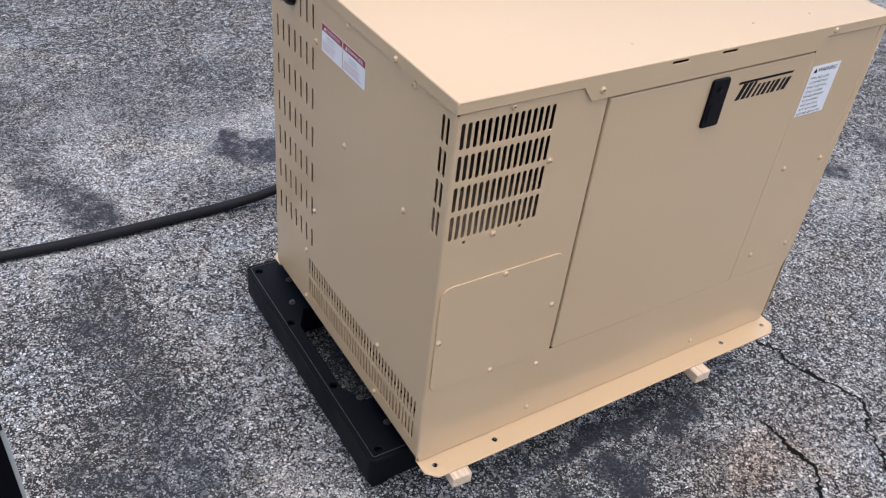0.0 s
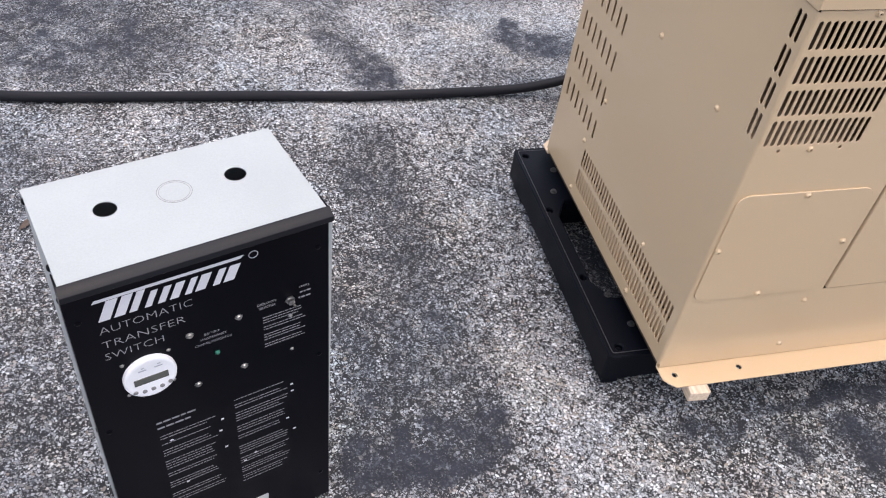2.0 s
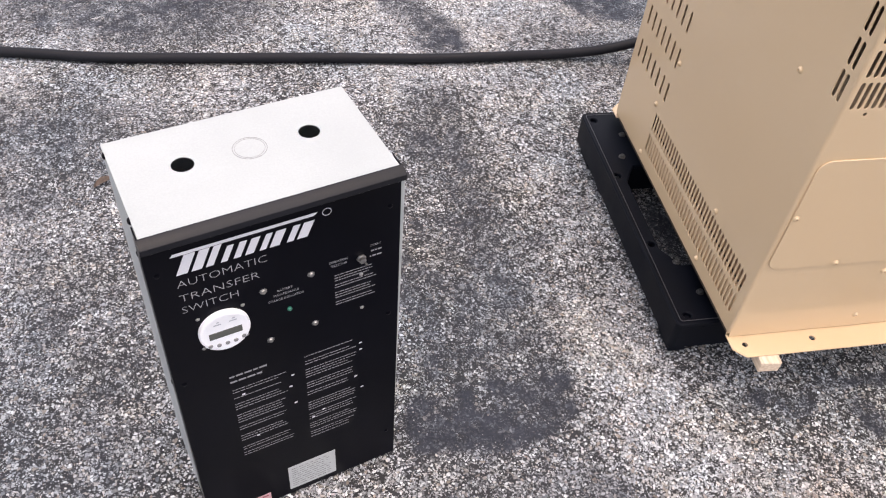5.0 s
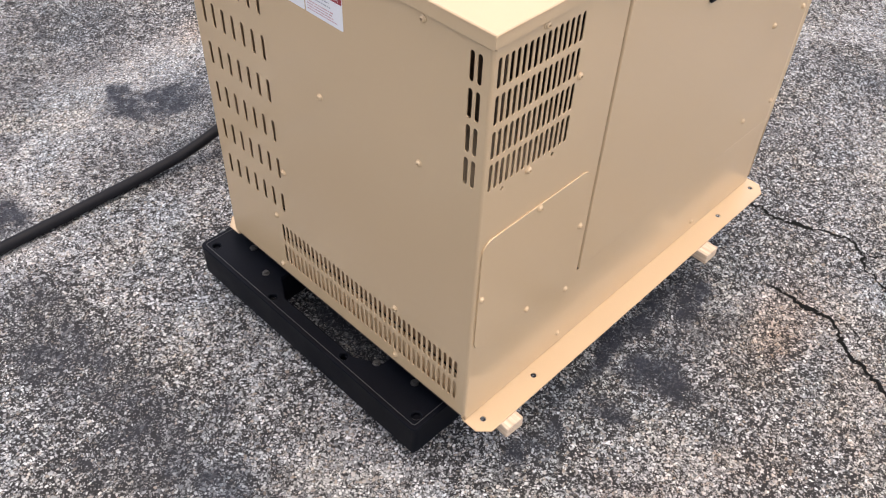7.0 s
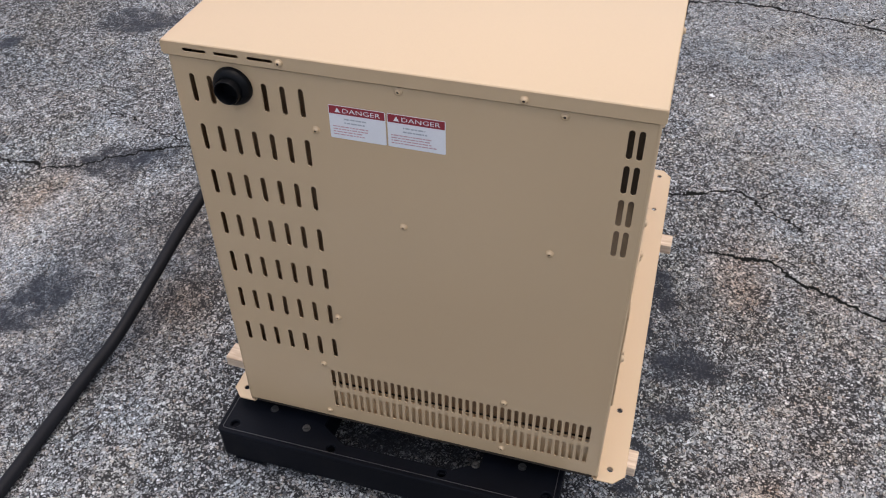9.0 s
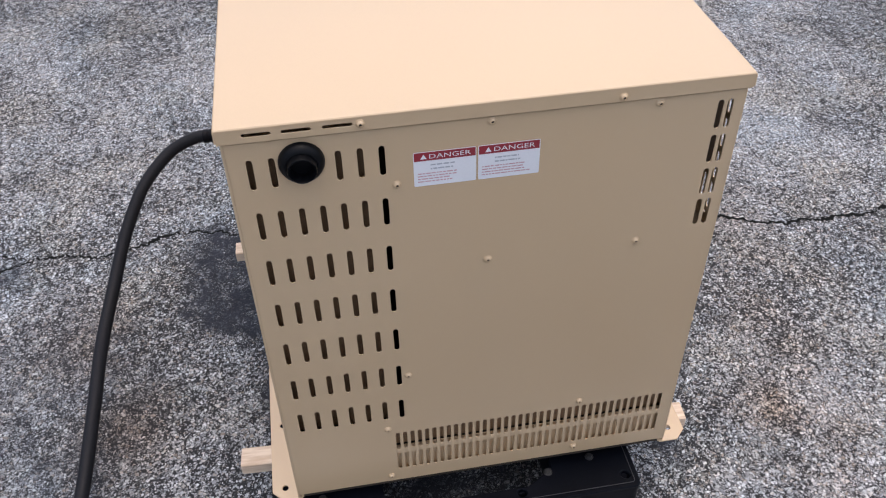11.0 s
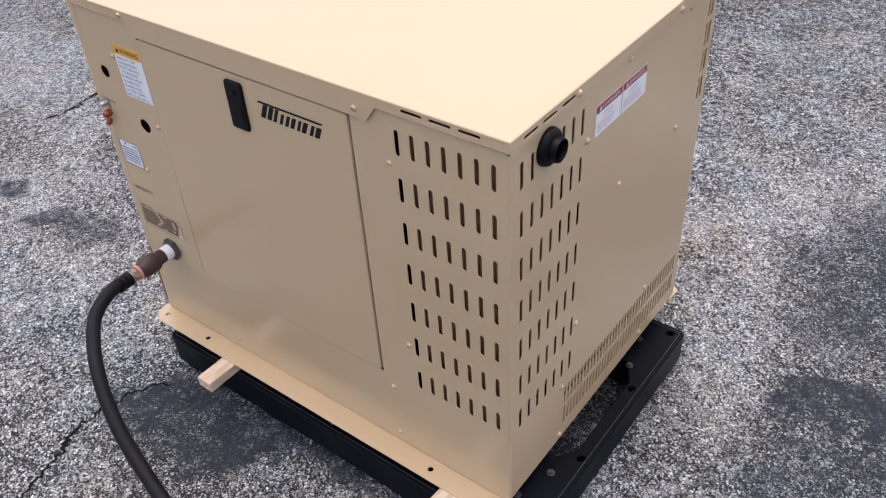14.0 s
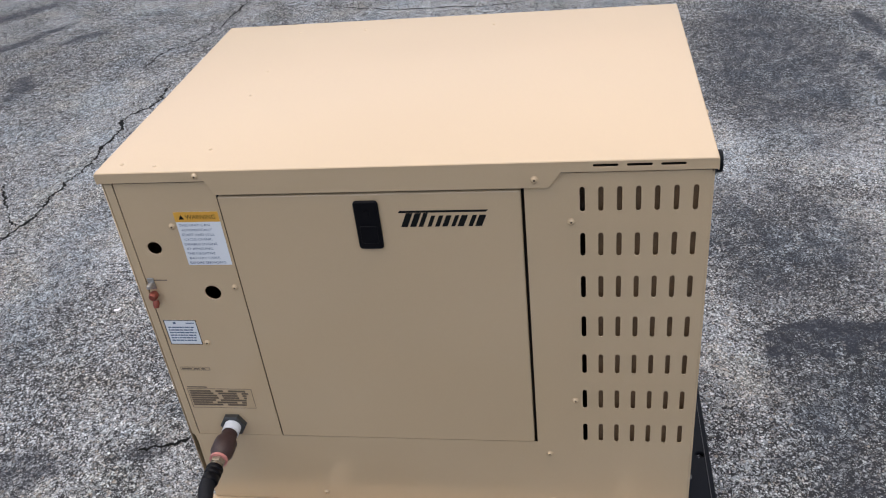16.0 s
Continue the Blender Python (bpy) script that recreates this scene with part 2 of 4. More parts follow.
def stone_chips():
    m = Nodes("pale_stone_chips")
    chance = m.node("NewGeometry").outputs["Random Per Island"]
    pick = m.node("TexWhiteNoise")
    pick.noise_dimensions = "1D"
    m.put(pick.inputs["W"], m.math("MULTIPLY", chance, 1000.0))
    split = m.node("SeparateColor", {0: pick.outputs["Color"]})
    darkened = m.node("Attribute")
    darkened.attribute_name = "tar_and_shade"
    tone = m.math("POWER", split.outputs[0], 1.35)
    stone = m.mix(tone, (0.070, 0.072, 0.077), (0.80, 0.83, 0.86))
    stone = m.mix(m.math("MULTIPLY", m.span(split.outputs[1], 0.72, 1.0), 0.5), stone, (0.46, 0.36, 0.27))
    stone = m.mix(m.math("MULTIPLY", m.span(split.outputs[2], 0.30, 0.05), 0.4), stone, (0.24, 0.27, 0.31))
    clean = m.span(split.outputs[1], 0.60, 0.90, 0.95, 0.58)
    stone = m.mix(m.math("MULTIPLY", darkened.outputs["Fac"], clean, True), stone, (0.044, 0.052, 0.072))
    stone = mottled(m, stone, m.coords())
    speck = m.noise(900.0, 2.0)
    m.set(Base_Color=m.mix(m.math("MULTIPLY", m.span(speck, 0.40, 0.65), 0.22), stone, (0.12, 0.12, 0.12)), Roughness=0.72, Specular_IOR_Level=0.4)
    m.bump(speck, 0.2, 0.0004)
    return m.mat


def rough_wood():
    m = Nodes("pale_pine")
    put = m.node("Mapping", {"Scale": (40.0, 4.0, 60.0)})
    m.put(put.inputs["Vector"], m.coords())
    ring = m.noise(3.0, 5.0, 0.6, put.outputs[0])
    m.set(Base_Color=m.mix(m.span(ring, 0.35, 0.65), (0.60, 0.45, 0.32), (0.78, 0.64, 0.50)), Roughness=0.75)
    m.bump(ring, 0.3, 0.001)
    return m.mat


STEEL = painted_steel()
ASPHALT = asphalt()
CHIPS = stone_chips()
WOOD = rough_wood()
# near-black brown: shade of gaps, recesses and openings put into a colour
INSIDE = plain("interior_shade", (0.045, 0.032, 0.022), 0.8)
# dark brown for the engine block and the sheet behind the upper slots
BLOCK = plain("dark_brown_interior", (0.10, 0.07, 0.045), 0.6, vary=0.3)
# inner shelf: mid tan, darker than the outer paint
SHELF = plain("mid_tan_inner_steel", (0.34, 0.26, 0.18), 0.6, vary=0.2)
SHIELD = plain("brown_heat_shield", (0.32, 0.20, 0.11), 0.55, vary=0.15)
PLASTIC = plain("black_composite_pad", (0.0028, 0.0038, 0.0072), 0.5, grain=250.0, relief=0.25, vary=0.3, spec=0.12)
RUBBER = plain("black_rubber_hose", (0.008, 0.0085, 0.012), 0.6, spec=0.22, grain=300.0, relief=0.25, vary=0.3)
LATCH = plain("black_latch_plastic", (0.003, 0.003, 0.005), 0.42, spec=0.15)
PIPE = plain("black_exhaust_steel", (0.003, 0.0035, 0.005), 0.4, vary=0.3, spec=0.16)
PRINT = plain("black_print", (0.006, 0.006, 0.006), 0.5, spec=0.2)
GREYPRINT = plain("faded_brown_print", (0.18, 0.13, 0.088), 0.55)
WHITE = plain("white_label", (0.86, 0.87, 0.90), 0.4, vary=0.03)
REDPRINT = plain("red_print", (0.31, 0.028, 0.042), 0.45)
PINKPRINT = plain("pale_red_print", (0.62, 0.38, 0.40), 0.5)
BLUEPRINT = plain("blue_print", (0.075, 0.12, 0.22), 0.5)
FADED = plain("faded_grey_print", (0.46, 0.48, 0.52), 0.5)
ORANGE = plain("orange_label", (0.78, 0.40, 0.055), 0.45, vary=0.05)
CABINET = plain("pale_grey_enclosure_paint", (0.372, 0.398, 0.398), 0.42, vary=0.06)
COVER = plain("black_cover_paint", (0.0018, 0.0020, 0.0042), 0.32, grain=700.0, vary=0.25, relief=0.1, spec=0.10)
# cover black made lighter: the sky's reflection is put into the hood's colour
HOOD = plain("sky_lit_black_paint", (0.0110, 0.0115, 0.0150), 0.40, grain=700.0, vary=0.3, spec=0.2)
SILVER = plain("silver_label", (0.50, 0.52, 0.52), 0.45, metal=0.2, vary=0.06)
WHITEPRINT = plain("white_print", (0.66, 0.66, 0.70), 0.5, vary=0.05)
DIMPRINT = plain("thin_white_print", (0.28, 0.28, 0.30), 0.5)
TITLE = plain("fine_white_lettering", (0.36, 0.36, 0.38), 0.5)
CHROME = plain("nickel_hardware", (0.46, 0.45, 0.44), 0.34, metal=1.0)
BRASS = plain("aged_brass", (0.34, 0.29, 0.22), 0.35, metal=0.7, vary=0.4)
LUG = plain("red_copper_lug", (0.30, 0.085, 0.06), 0.3, metal=0.75, vary=0.3)
BROWN = plain("dark_brown_coupling", (0.045, 0.022, 0.02), 0.45, vary=0.3)
REDBAND = plain("red_band", (0.62, 0.25, 0.22), 0.5)
BOLT = plain("blackened_bolt", (0.10, 0.10, 0.10), 0.4, metal=0.7)
# lighter than the pad: the edge's highlight is put into the bead's colour
BEAD = plain("highlit_pad_edge", (0.05, 0.05, 0.055), 0.5)
RING = plain("shallow_groove", (0.20, 0.20, 0.20), 0.6)
LCD = plain("grey_display", (0.09, 0.095, 0.085), 0.25)
GREEN = plain("green_lens", (0.02, 0.16, 0.11), 0.3)
CRACKED = plain("crack_shadowed_grit", (0.008, 0.008, 0.008), 0.95, relief=0.4, spec=0.1)


# ---- helpers for building ----
def at_root(ob):
    total = Vector()
    while ob:
        total += ob.location
        ob = ob.parent
    return total


def finish(bm, name, materials, smooth=False):
    me = bpy.data.meshes.new(name)
    bmesh.ops.recalc_face_normals(bm, faces=bm.faces)
    bm.to_mesh(me)
    bm.free()
    for m in materials if isinstance(materials, (list, tuple)) else [materials]:
        me.materials.append(m)
    if smooth:
        me.shade_smooth() if smooth is True else me.set_sharp_from_angle(angle=radians(smooth))
        if smooth is not True:
            for p in me.polygons:
                p.use_smooth = True
    return me


def thing(name, place, label, category, group="", kind=""):
    ob = new(name)
    ob.location = place
    ob.empty_display_size = 0.05
    return tagged(ob, label, category, group, kind)


def part(name, bm, material, parent, label="", smooth=False):
    """Links a bmesh, given in world places, as one mesh under a thing or a part."""
    bm.transform(Matrix.Translation(-at_root(parent)))
    ob = new(name, finish(bm, name, material, smooth))
    ob.parent = parent
    return tagged(ob, label)


def piece(name, me, m, parent, label=""):
    """Another object on a shared mesh, at the world pose m."""
    ob = new(name, me)
    ob.parent = parent
    ob.matrix_basis = Matrix.Translation(-at_root(parent)) @ m
    return tagged(ob, label)


def joined(*bms):
    out = bmesh.new()
    for b in bms:
        me = bpy.data.meshes.new("tmp")
        b.to_mesh(me)
        b.free()
        out.from_mesh(me)
        bpy.data.meshes.remove(me)
    return out


def tinted(bm, index):
    for f in bm.faces:
        f.material_index = index
    return bm


def box(x0, x1, y0, y1, z0, z1, bevel=0.0, segments=2, m=None):
    bm = bmesh.new()
    bmesh.ops.create_cube(bm, size=1.0)
    bm.transform(Matrix.Translation(((x0 + x1) / 2, (y0 + y1) / 2, (z0 + z1) / 2)) @ Matrix.Diagonal((x1 - x0, y1 - y0, z1 - z0, 1)))
    if bevel:
        bmesh.ops.bevel(bm, geom=list(bm.edges), offset=bevel, segments=segments, affect="EDGES", profile=0.6)
    if m:
        bm.transform(m)
    return bm


def from_curve(data, m):
    ob = bpy.data.objects.new("tmp", data)
    me = bpy.data.meshes.new_from_object(ob)
    bm = bmesh.new()
    bm.from_mesh(me)
    bpy.data.objects.remove(ob)
    bpy.data.meshes.remove(me)
    bpy.data.curves.remove(data)
    bmesh.ops.remove_doubles(bm, verts=bm.verts, dist=0.00001)
    bm.transform(m)
    return bm


def sheet(loops, thick, m, bevel=0.0004, front=0.0):
    """A flat plate with holes: the loops are outlines in the plane of m, the inner ones are openings; its face lies at front."""
    data = bpy.data.curves.new("tmp", "CURVE")
    data.dimensions, data.fill_mode = "2D", "BOTH"
    data.extrude, data.bevel_depth, data.bevel_resolution, data.offset = thick / 2 - bevel, bevel, 0, -bevel
    for loop in loops:
        s = data.splines.new("POLY")
        s.points.add(len(loop) - 1)
        for p, (u, v) in zip(s.points, loop):
            p.co = (u, v, 0, 1)
        s.use_cyclic_u = True
    return from_curve(data, m @ Matrix.Translation((0, 0, front - thick / 2)))


def rect(u0, v0, u1, v1, r=0.0, n=4):
    u0, u1, v0, v1 = min(u0, u1), max(u0, u1), min(v0, v1), max(v0, v1)
    if not r:
        return [(u0, v0), (u1, v0), (u1, v1), (u0, v1)]
    out = []
    for cu, cv, a in ((u1 - r, v0 + r, -90), (u1 - r, v1 - r, 0), (u0 + r, v1 - r, 90), (u0 + r, v0 + r, 180)):
        out += [(cu + r * math.cos(radians(a + 90 * i / n)), cv + r * math.sin(radians(a + 90 * i / n))) for i in range(n + 1)]
    return out


def slot(u, v0, v1, w):
    """An upright opening with round ends."""
    r = w / 2
    top = [(u + r * math.cos(radians(a)), v1 - r + r * math.sin(radians(a))) for a in range(0, 181, 45)]
    low = [(u + r * math.cos(radians(a)), v0 + r + r * math.sin(radians(a))) for a in range(180, 361, 45)]
    return top + low


def lying(u0, u1, v, w):
    return [(b, a) for a, b in slot(v, min(u0, u1), max(u0, u1), w)]


def circle(u, v, r, n=16):
    return [(u + r * math.cos(2 * math.pi * i / n), v + r * math.sin(2 * math.pi * i / n)) for i in range(n)]


def lathe(profile, m, n=24, caps=True):
    """Turns (radius, height) pairs about the z axis of m."""
    bm = bmesh.new()
    rings = [[bm.verts.new((r * math.cos(2 * math.pi * i / n), r * math.sin(2 * math.pi * i / n), h)) for i in range(n)] for r, h in profile]
    for a, b in zip(rings, rings[1:]):
        for i in range(n):
            bm.faces.new((a[i], a[(i + 1) % n], b[(i + 1) % n], b[i]))
    if caps:
        bm.faces.new(list(reversed(rings[0])))
        bm.faces.new(rings[-1])
    bm.transform(m)
    return bm


def tube(points, r, n=14, steps=10):
    """A round hose along a smooth line through the points."""
    pts = [Vector(p) for p in points]
    line = []
    for i in range(len(pts) - 1):
        a, b, c, d = pts[max(i - 1, 0)], pts[i], pts[i + 1], pts[min(i + 2, len(pts) - 1)]
        for k in range(steps):
            t = k / steps
            line.append(0.5 * ((2 * b) + (c - a) * t + (2 * a - 5 * b + 4 * c - d) * t * t + (3 * b - a - 3 * c + d) * t ** 3))
    line.append(pts[-1])
    bm, rings, side = bmesh.new(), [], Vector((0, 0, 1))
    for i, p in enumerate(line):
        way = (line[min(i + 1, len(line) - 1)] - line[max(i - 1, 0)]).normalized()
        side = (side - way * side.dot(way)).normalized()
        up = way.cross(side)
        rings.append([bm.verts.new(p + r * (math.cos(2 * math.pi * k / n) * side + math.sin(2 * math.pi * k / n) * up)) for k in range(n)])
    for a, b in zip(rings, rings[1:]):
        for i in range(n):
            bm.faces.new((a[i], a[(i + 1) % n], b[(i + 1) % n], b[i]))
    bm.faces.new(list(reversed(rings[0])))
    bm.faces.new(rings[-1])
    return bm


def words(rows, m, thick=0.0002, thin=0.0):
    """Lettering: rows of (text, u, v of the baseline, height of capitals, width or 0)."""
    made = []
    for text, u, v, tall, wide in rows:
        data = bpy.data.curves.new("tmp", "FONT")
        data.body, data.size, data.extrude = text, tall / 0.69, 0.0
        data.resolution_u = 2
        data.offset = -thin * data.size
        bm = from_curve(data, Matrix())
        us = [w.co.x for w in bm.verts]
        stretch = wide / max(max(us) - min(us), 1e-6) if wide else 1.0
        bm.transform(m @ Matrix.Translation((u, v, thick)) @ Matrix.Diagonal((stretch, 1, 1, 1)) @ Matrix.Translation((-min(us), 0, 0)))
        made.append(bm)
    return joined(*made)


def prints(name, bm, material, parent, label=""):
    """Unreadable print, too small to pick apart."""
    return tagged(part(name, bm, material, parent, label), kind="stuff")


def bars(rows, m, lift=0.0002):
    """Unreadable lines of print as plain bars: rows of (u, v, width, height)."""
    bm = bmesh.new()
    for u, v, w, h in rows:
        bm.faces.new([bm.verts.new(m @ Vector((a, b, lift))) for a, b in ((u, v), (u + w, v), (u + w, v + h), (u, v + h))])
    return bm


def print_lines(u, v, w, count, step, tall, rng, ragged=0.3, cell=0.004):
    """Rows of broken short bars that stand for lines of unreadable print, downwards from v."""
    out = []
    for i in range(count):
        x, end = u, u + w * (1 - ragged * rng.random())
        while x < end - 0.0015:
            k = min(cell * (0.5 + rng.random() * 1.6), end - x)
            out.append((x, v - i * step, k, tall))
            x += k + cell * 0.32
    return out


def flat(loops, m, lift):
    return sheet(loops, 0.0003, m, 0.00005, lift)


def basis(origin, right, up):
    right, up = Vector(right).normalized(), Vector(up).normalized()
    out = right.cross(up)
    m = Matrix((right, up, out)).transposed().to_4x4()
    m.translation = origin
    return m


def emblem(u0, v0, u1, v1):
    """A slanted mark of plain shapes: a long bar over a row of slanting blocks."""
    w, h = u1 - u0, v1 - v0
    slant = 0.42 * h

    def skew(a, c, d):
        return [(u0 + w * a, v0), (u0 + w * c, v0), (u0 + w * c + slant * d, v0 + h * d), (u0 + w * a + slant * d, v0 + h * d)]
    shapes = [[(u0, v1 - 0.13 * h), (u0 + 0.02 * w, v1), (u1, v1), (u1 - 0.03 * w, v1 - 0.13 * h)]]
    for a, c in ((0.015, 0.09), (0.115, 0.185), (0.21, 0.262)):
        shapes.append(skew(a, c, 0.85))
    for a, c in ((0.31, 0.355), (0.395, 0.445), (0.475, 0.535), (0.575, 0.62), (0.645, 0.715), (0.765, 0.815), (0.84, 0.915)):
        shapes.append(skew(a, c, 0.68))
    return shapes


# ---- the ground ----
def patchy(x, y, cell, octaves, seed):
    """Smooth random unevenness between 0 and 1 over arrays of places, with its largest lumps a cell wide."""
    total, weight, gain = np.zeros_like(x), 0.0, 1.0
    for k in range(octaves):
        table = np.random.RandomState(seed + 17 * k).rand(256, 256)
        u, v = x / cell + 1000.0, y / cell + 1000.0
        i, j = np.floor(u).astype(int), np.floor(v).astype(int)
        fu, fv = u - i, v - j
        fu, fv = fu * fu * (3 - 2 * fu), fv * fv * (3 - 2 * fv)
        i0, i1, j0, j1 = i % 256, (i + 1) % 256, j % 256, (j + 1) % 256
        total += gain * ((table[i0, j0] * (1 - fu) + table[i1, j0] * fu) * (1 - fv) + (table[i0, j1] * (1 - fu) + table[i1, j1] * fu) * fv)
        weight += gain
        cell, gain = cell / 2, gain * 0.6
    return total / weight


def to_outline(x, y, outline):
    """How far places lie inside an outline, in metres; less than 0 outside it."""
    near, inside = np.full_like(x, 1e9), np.zeros(x.shape, bool)
    for (ax, ay), (bx, by) in zip(outline, outline[1:] + outline[:1]):
        dx, dy = bx - ax, by - ay
        t = np.clip(((x - ax) * dx + (y - ay) * dy) / (dx * dx + dy * dy), 0, 1)
        near = np.minimum(near, np.hypot(x - ax - t * dx, y - ay - t * dy))
        if ay != by:
            inside ^= ((ay > y) != (by > y)) & (x < ax + (y - ay) * dx / dy)
    return np.where(inside, near, -near)


def tar_and_shade(x, y):
    """Tar, oil and painted shade: how much lies at places of the pavement, with wandering edges."""
    wx, wy = patchy(x, y, 0.11, 5, 3) - 0.5, patchy(x, y, 0.11, 5, 8) - 0.5
    most = np.zeros_like(x)
    for cx, cy, a, b, turn, strength in STAINS_AND_SHADE:
        reach = min(0.12, 1.2 * max(a, b))
        px, py = x - cx + reach * wx, y - cy + reach * wy
        c, s_ = math.cos(radians(turn)), math.sin(radians(turn))
        t = np.clip((1.30 - np.hypot((px * c + py * s_) / a, (py * c - px * s_) / b)) / 0.75, 0, 1)
        most = np.maximum(most, strength * t * t * (3 - 2 * t))
    for outline, strength, soft in PATCHES:
        d = to_outline(x + 2.6 * soft * wx, y + 2.6 * soft * wy, outline)
        t = np.clip(0.5 + d / (2 * soft) + 1.5 * wx, 0, 1)
        most = np.maximum(most, strength * t * t * (3 - 2 * t))
    return np.clip(most * (-0.30 + 0.9 * patchy(x, y, 0.09, 4, 21) + 1.6 * patchy(x, y, 0.030, 3, 23)), 0, 1)


def rusted(x, y):
    """How far rust has run into the pavement, 0 to 1."""
    most = np.zeros_like(x)
    for cx, cy, a, b, strength in RUST:
        most = np.maximum(most, strength * np.exp(-((x - cx) / a) ** 2 - ((y - cy) / b) ** 2))
    return np.clip(most * (0.2 + 1.6 * patchy(x, y, 0.07, 4, 61)), 0, 1)


def worn_bare(x, y):
    """How far the binder is worn off the stones, 0 to 1."""
    v = 0.55 * patchy(x, y, 0.75, 4, 31) + 0.45 * patchy(x, y, 0.16, 4, 47)
    for outline, strength in PALE:
        t = np.clip(0.5 + to_outline(x, y, outline) / 0.14, 0, 1)
        v = v + strength * t * t * (3 - 2 * t)
    return np.clip((v - 0.41) / 0.30, 0, 1)


STEP, FROM_X, FROM_Y, NX, NY = 0.011, -1.75, -1.45, 360, 340


def ground():
    fx = [FROM_X + STEP * i for i in range(NX)]
    fy = [FROM_Y + STEP * i for i in range(NY)]
    rest = [0.045 * k for k in range(1, 60)]
    out = lambda a, b: [a - d for d in (50, 25, 12, 6, 4, 3, *rest)] + [b + d for d in (*rest, 3, 4, 6, 12, 25, 50)]
    xs, ys = np.array(sorted(fx + out(fx[0], fx[-1]))), np.array(sorted(fy + out(fy[0], fy[-1])))
    gx, gy = (g.ravel() for g in np.meshgrid(xs, ys, indexing="ij"))
    n = len(ys)
    i, j = (g.ravel() for g in np.meshgrid(np.arange(len(xs) - 1), np.arange(n - 1), indexing="ij"))
    quads = np.stack([i * n + j, (i + 1) * n + j, (i + 1) * n + j + 1, i * n + j + 1], 1)
    me = mesh_of("ground", np.stack([gx, gy, np.zeros_like(gx)], 1), quads)
    near = np.clip((2.6 - np.maximum.reduce([FROM_X - gx, gx - fx[-1], FROM_Y - gy, gy - fy[-1]])) / 0.8, 0, 1)
    for key, values in (("tar_and_shade", near * tar_and_shade(gx, gy)), ("worn", 0.4 + near * (worn_bare(gx, gy) - 0.4)), ("rusty", rusted(gx, gy))):
        me.attributes.new(key, "FLOAT", "POINT").data.foreach_set("value", values.astype(np.float32))
    me.materials.append(ASPHALT)
    ob = new("ground", me)
    tagged(ob, "worn grey asphalt with pale stone chips, dark stains and painted shade", "pavement", kind="structure")
    return ob


def mesh_of(name, verts, faces):
    """A mesh from arrays of places and of faces with the same number of corners."""
    me = bpy.data.meshes.new(name)
    count, corners = faces.shape
    me.vertices.add(len(verts))
    me.vertices.foreach_set("co", verts.astype(np.float32).ravel())
    me.loops.add(count * corners)
    me.loops.foreach_set("vertex_index", faces.astype(np.int32).ravel())
    me.polygons.add(count)
    me.polygons.foreach_set("loop_start", np.arange(0, count * corners, corners, dtype=np.int32))
    me.update(calc_edges=True)
    return me


GROUND = ground()


FISSURES = []


def crack(points, width, seed):
    """A ragged dark fissure across the pavement, widening and thinning along its way."""
    rng = random.Random(seed)
    pts = [Vector((x, y, 0)) for x, y in points]
    line = []
    for a, b in zip(pts, pts[1:]):
        n = max(2, int((b - a).length / 0.007))
        across = Vector((-(b - a).y, (b - a).x, 0)).normalized()
        for k in range(n):
            swing = 0.018 * noise.noise(Vector((a.x * 3 + k * 0.14, a.y * 3, seed))) + rng.uniform(-0.0055, 0.0055)
            line.append(a + (b - a) * k / n + across * swing)
    line.append(pts[-1])
    bm, last = bmesh.new(), None
    for i, p in enumerate(line):
        FISSURES.append((p.x, p.y, width))
        way = (line[min(i + 1, len(line) - 1)] - line[max(i - 1, 0)]).normalized()
        side = Vector((-way.y, way.x, 0))
        w = 1.35 * width * (0.20 + 1.15 * abs(noise.noise(Vector((p.x * 13, p.y * 13, seed + 5)))) + 0.25 * rng.random())
        if i in (0, len(line) - 1):
            w *= 0.2
        pair = [bm.verts.new(p + side * (w * sgn + rng.uniform(-0.0016, 0.0016)) + Vector((0, 0, 0.0006))) for sgn in (0.5, -0.5)]
        if last:
            bm.faces.new((last[0], last[1], pair[1], pair[0]))
        last = pair
    ob = new("pavement_crack", finish(bm, "pavement_crack", CRACKED))
    ob.parent = GROUND
    return ob


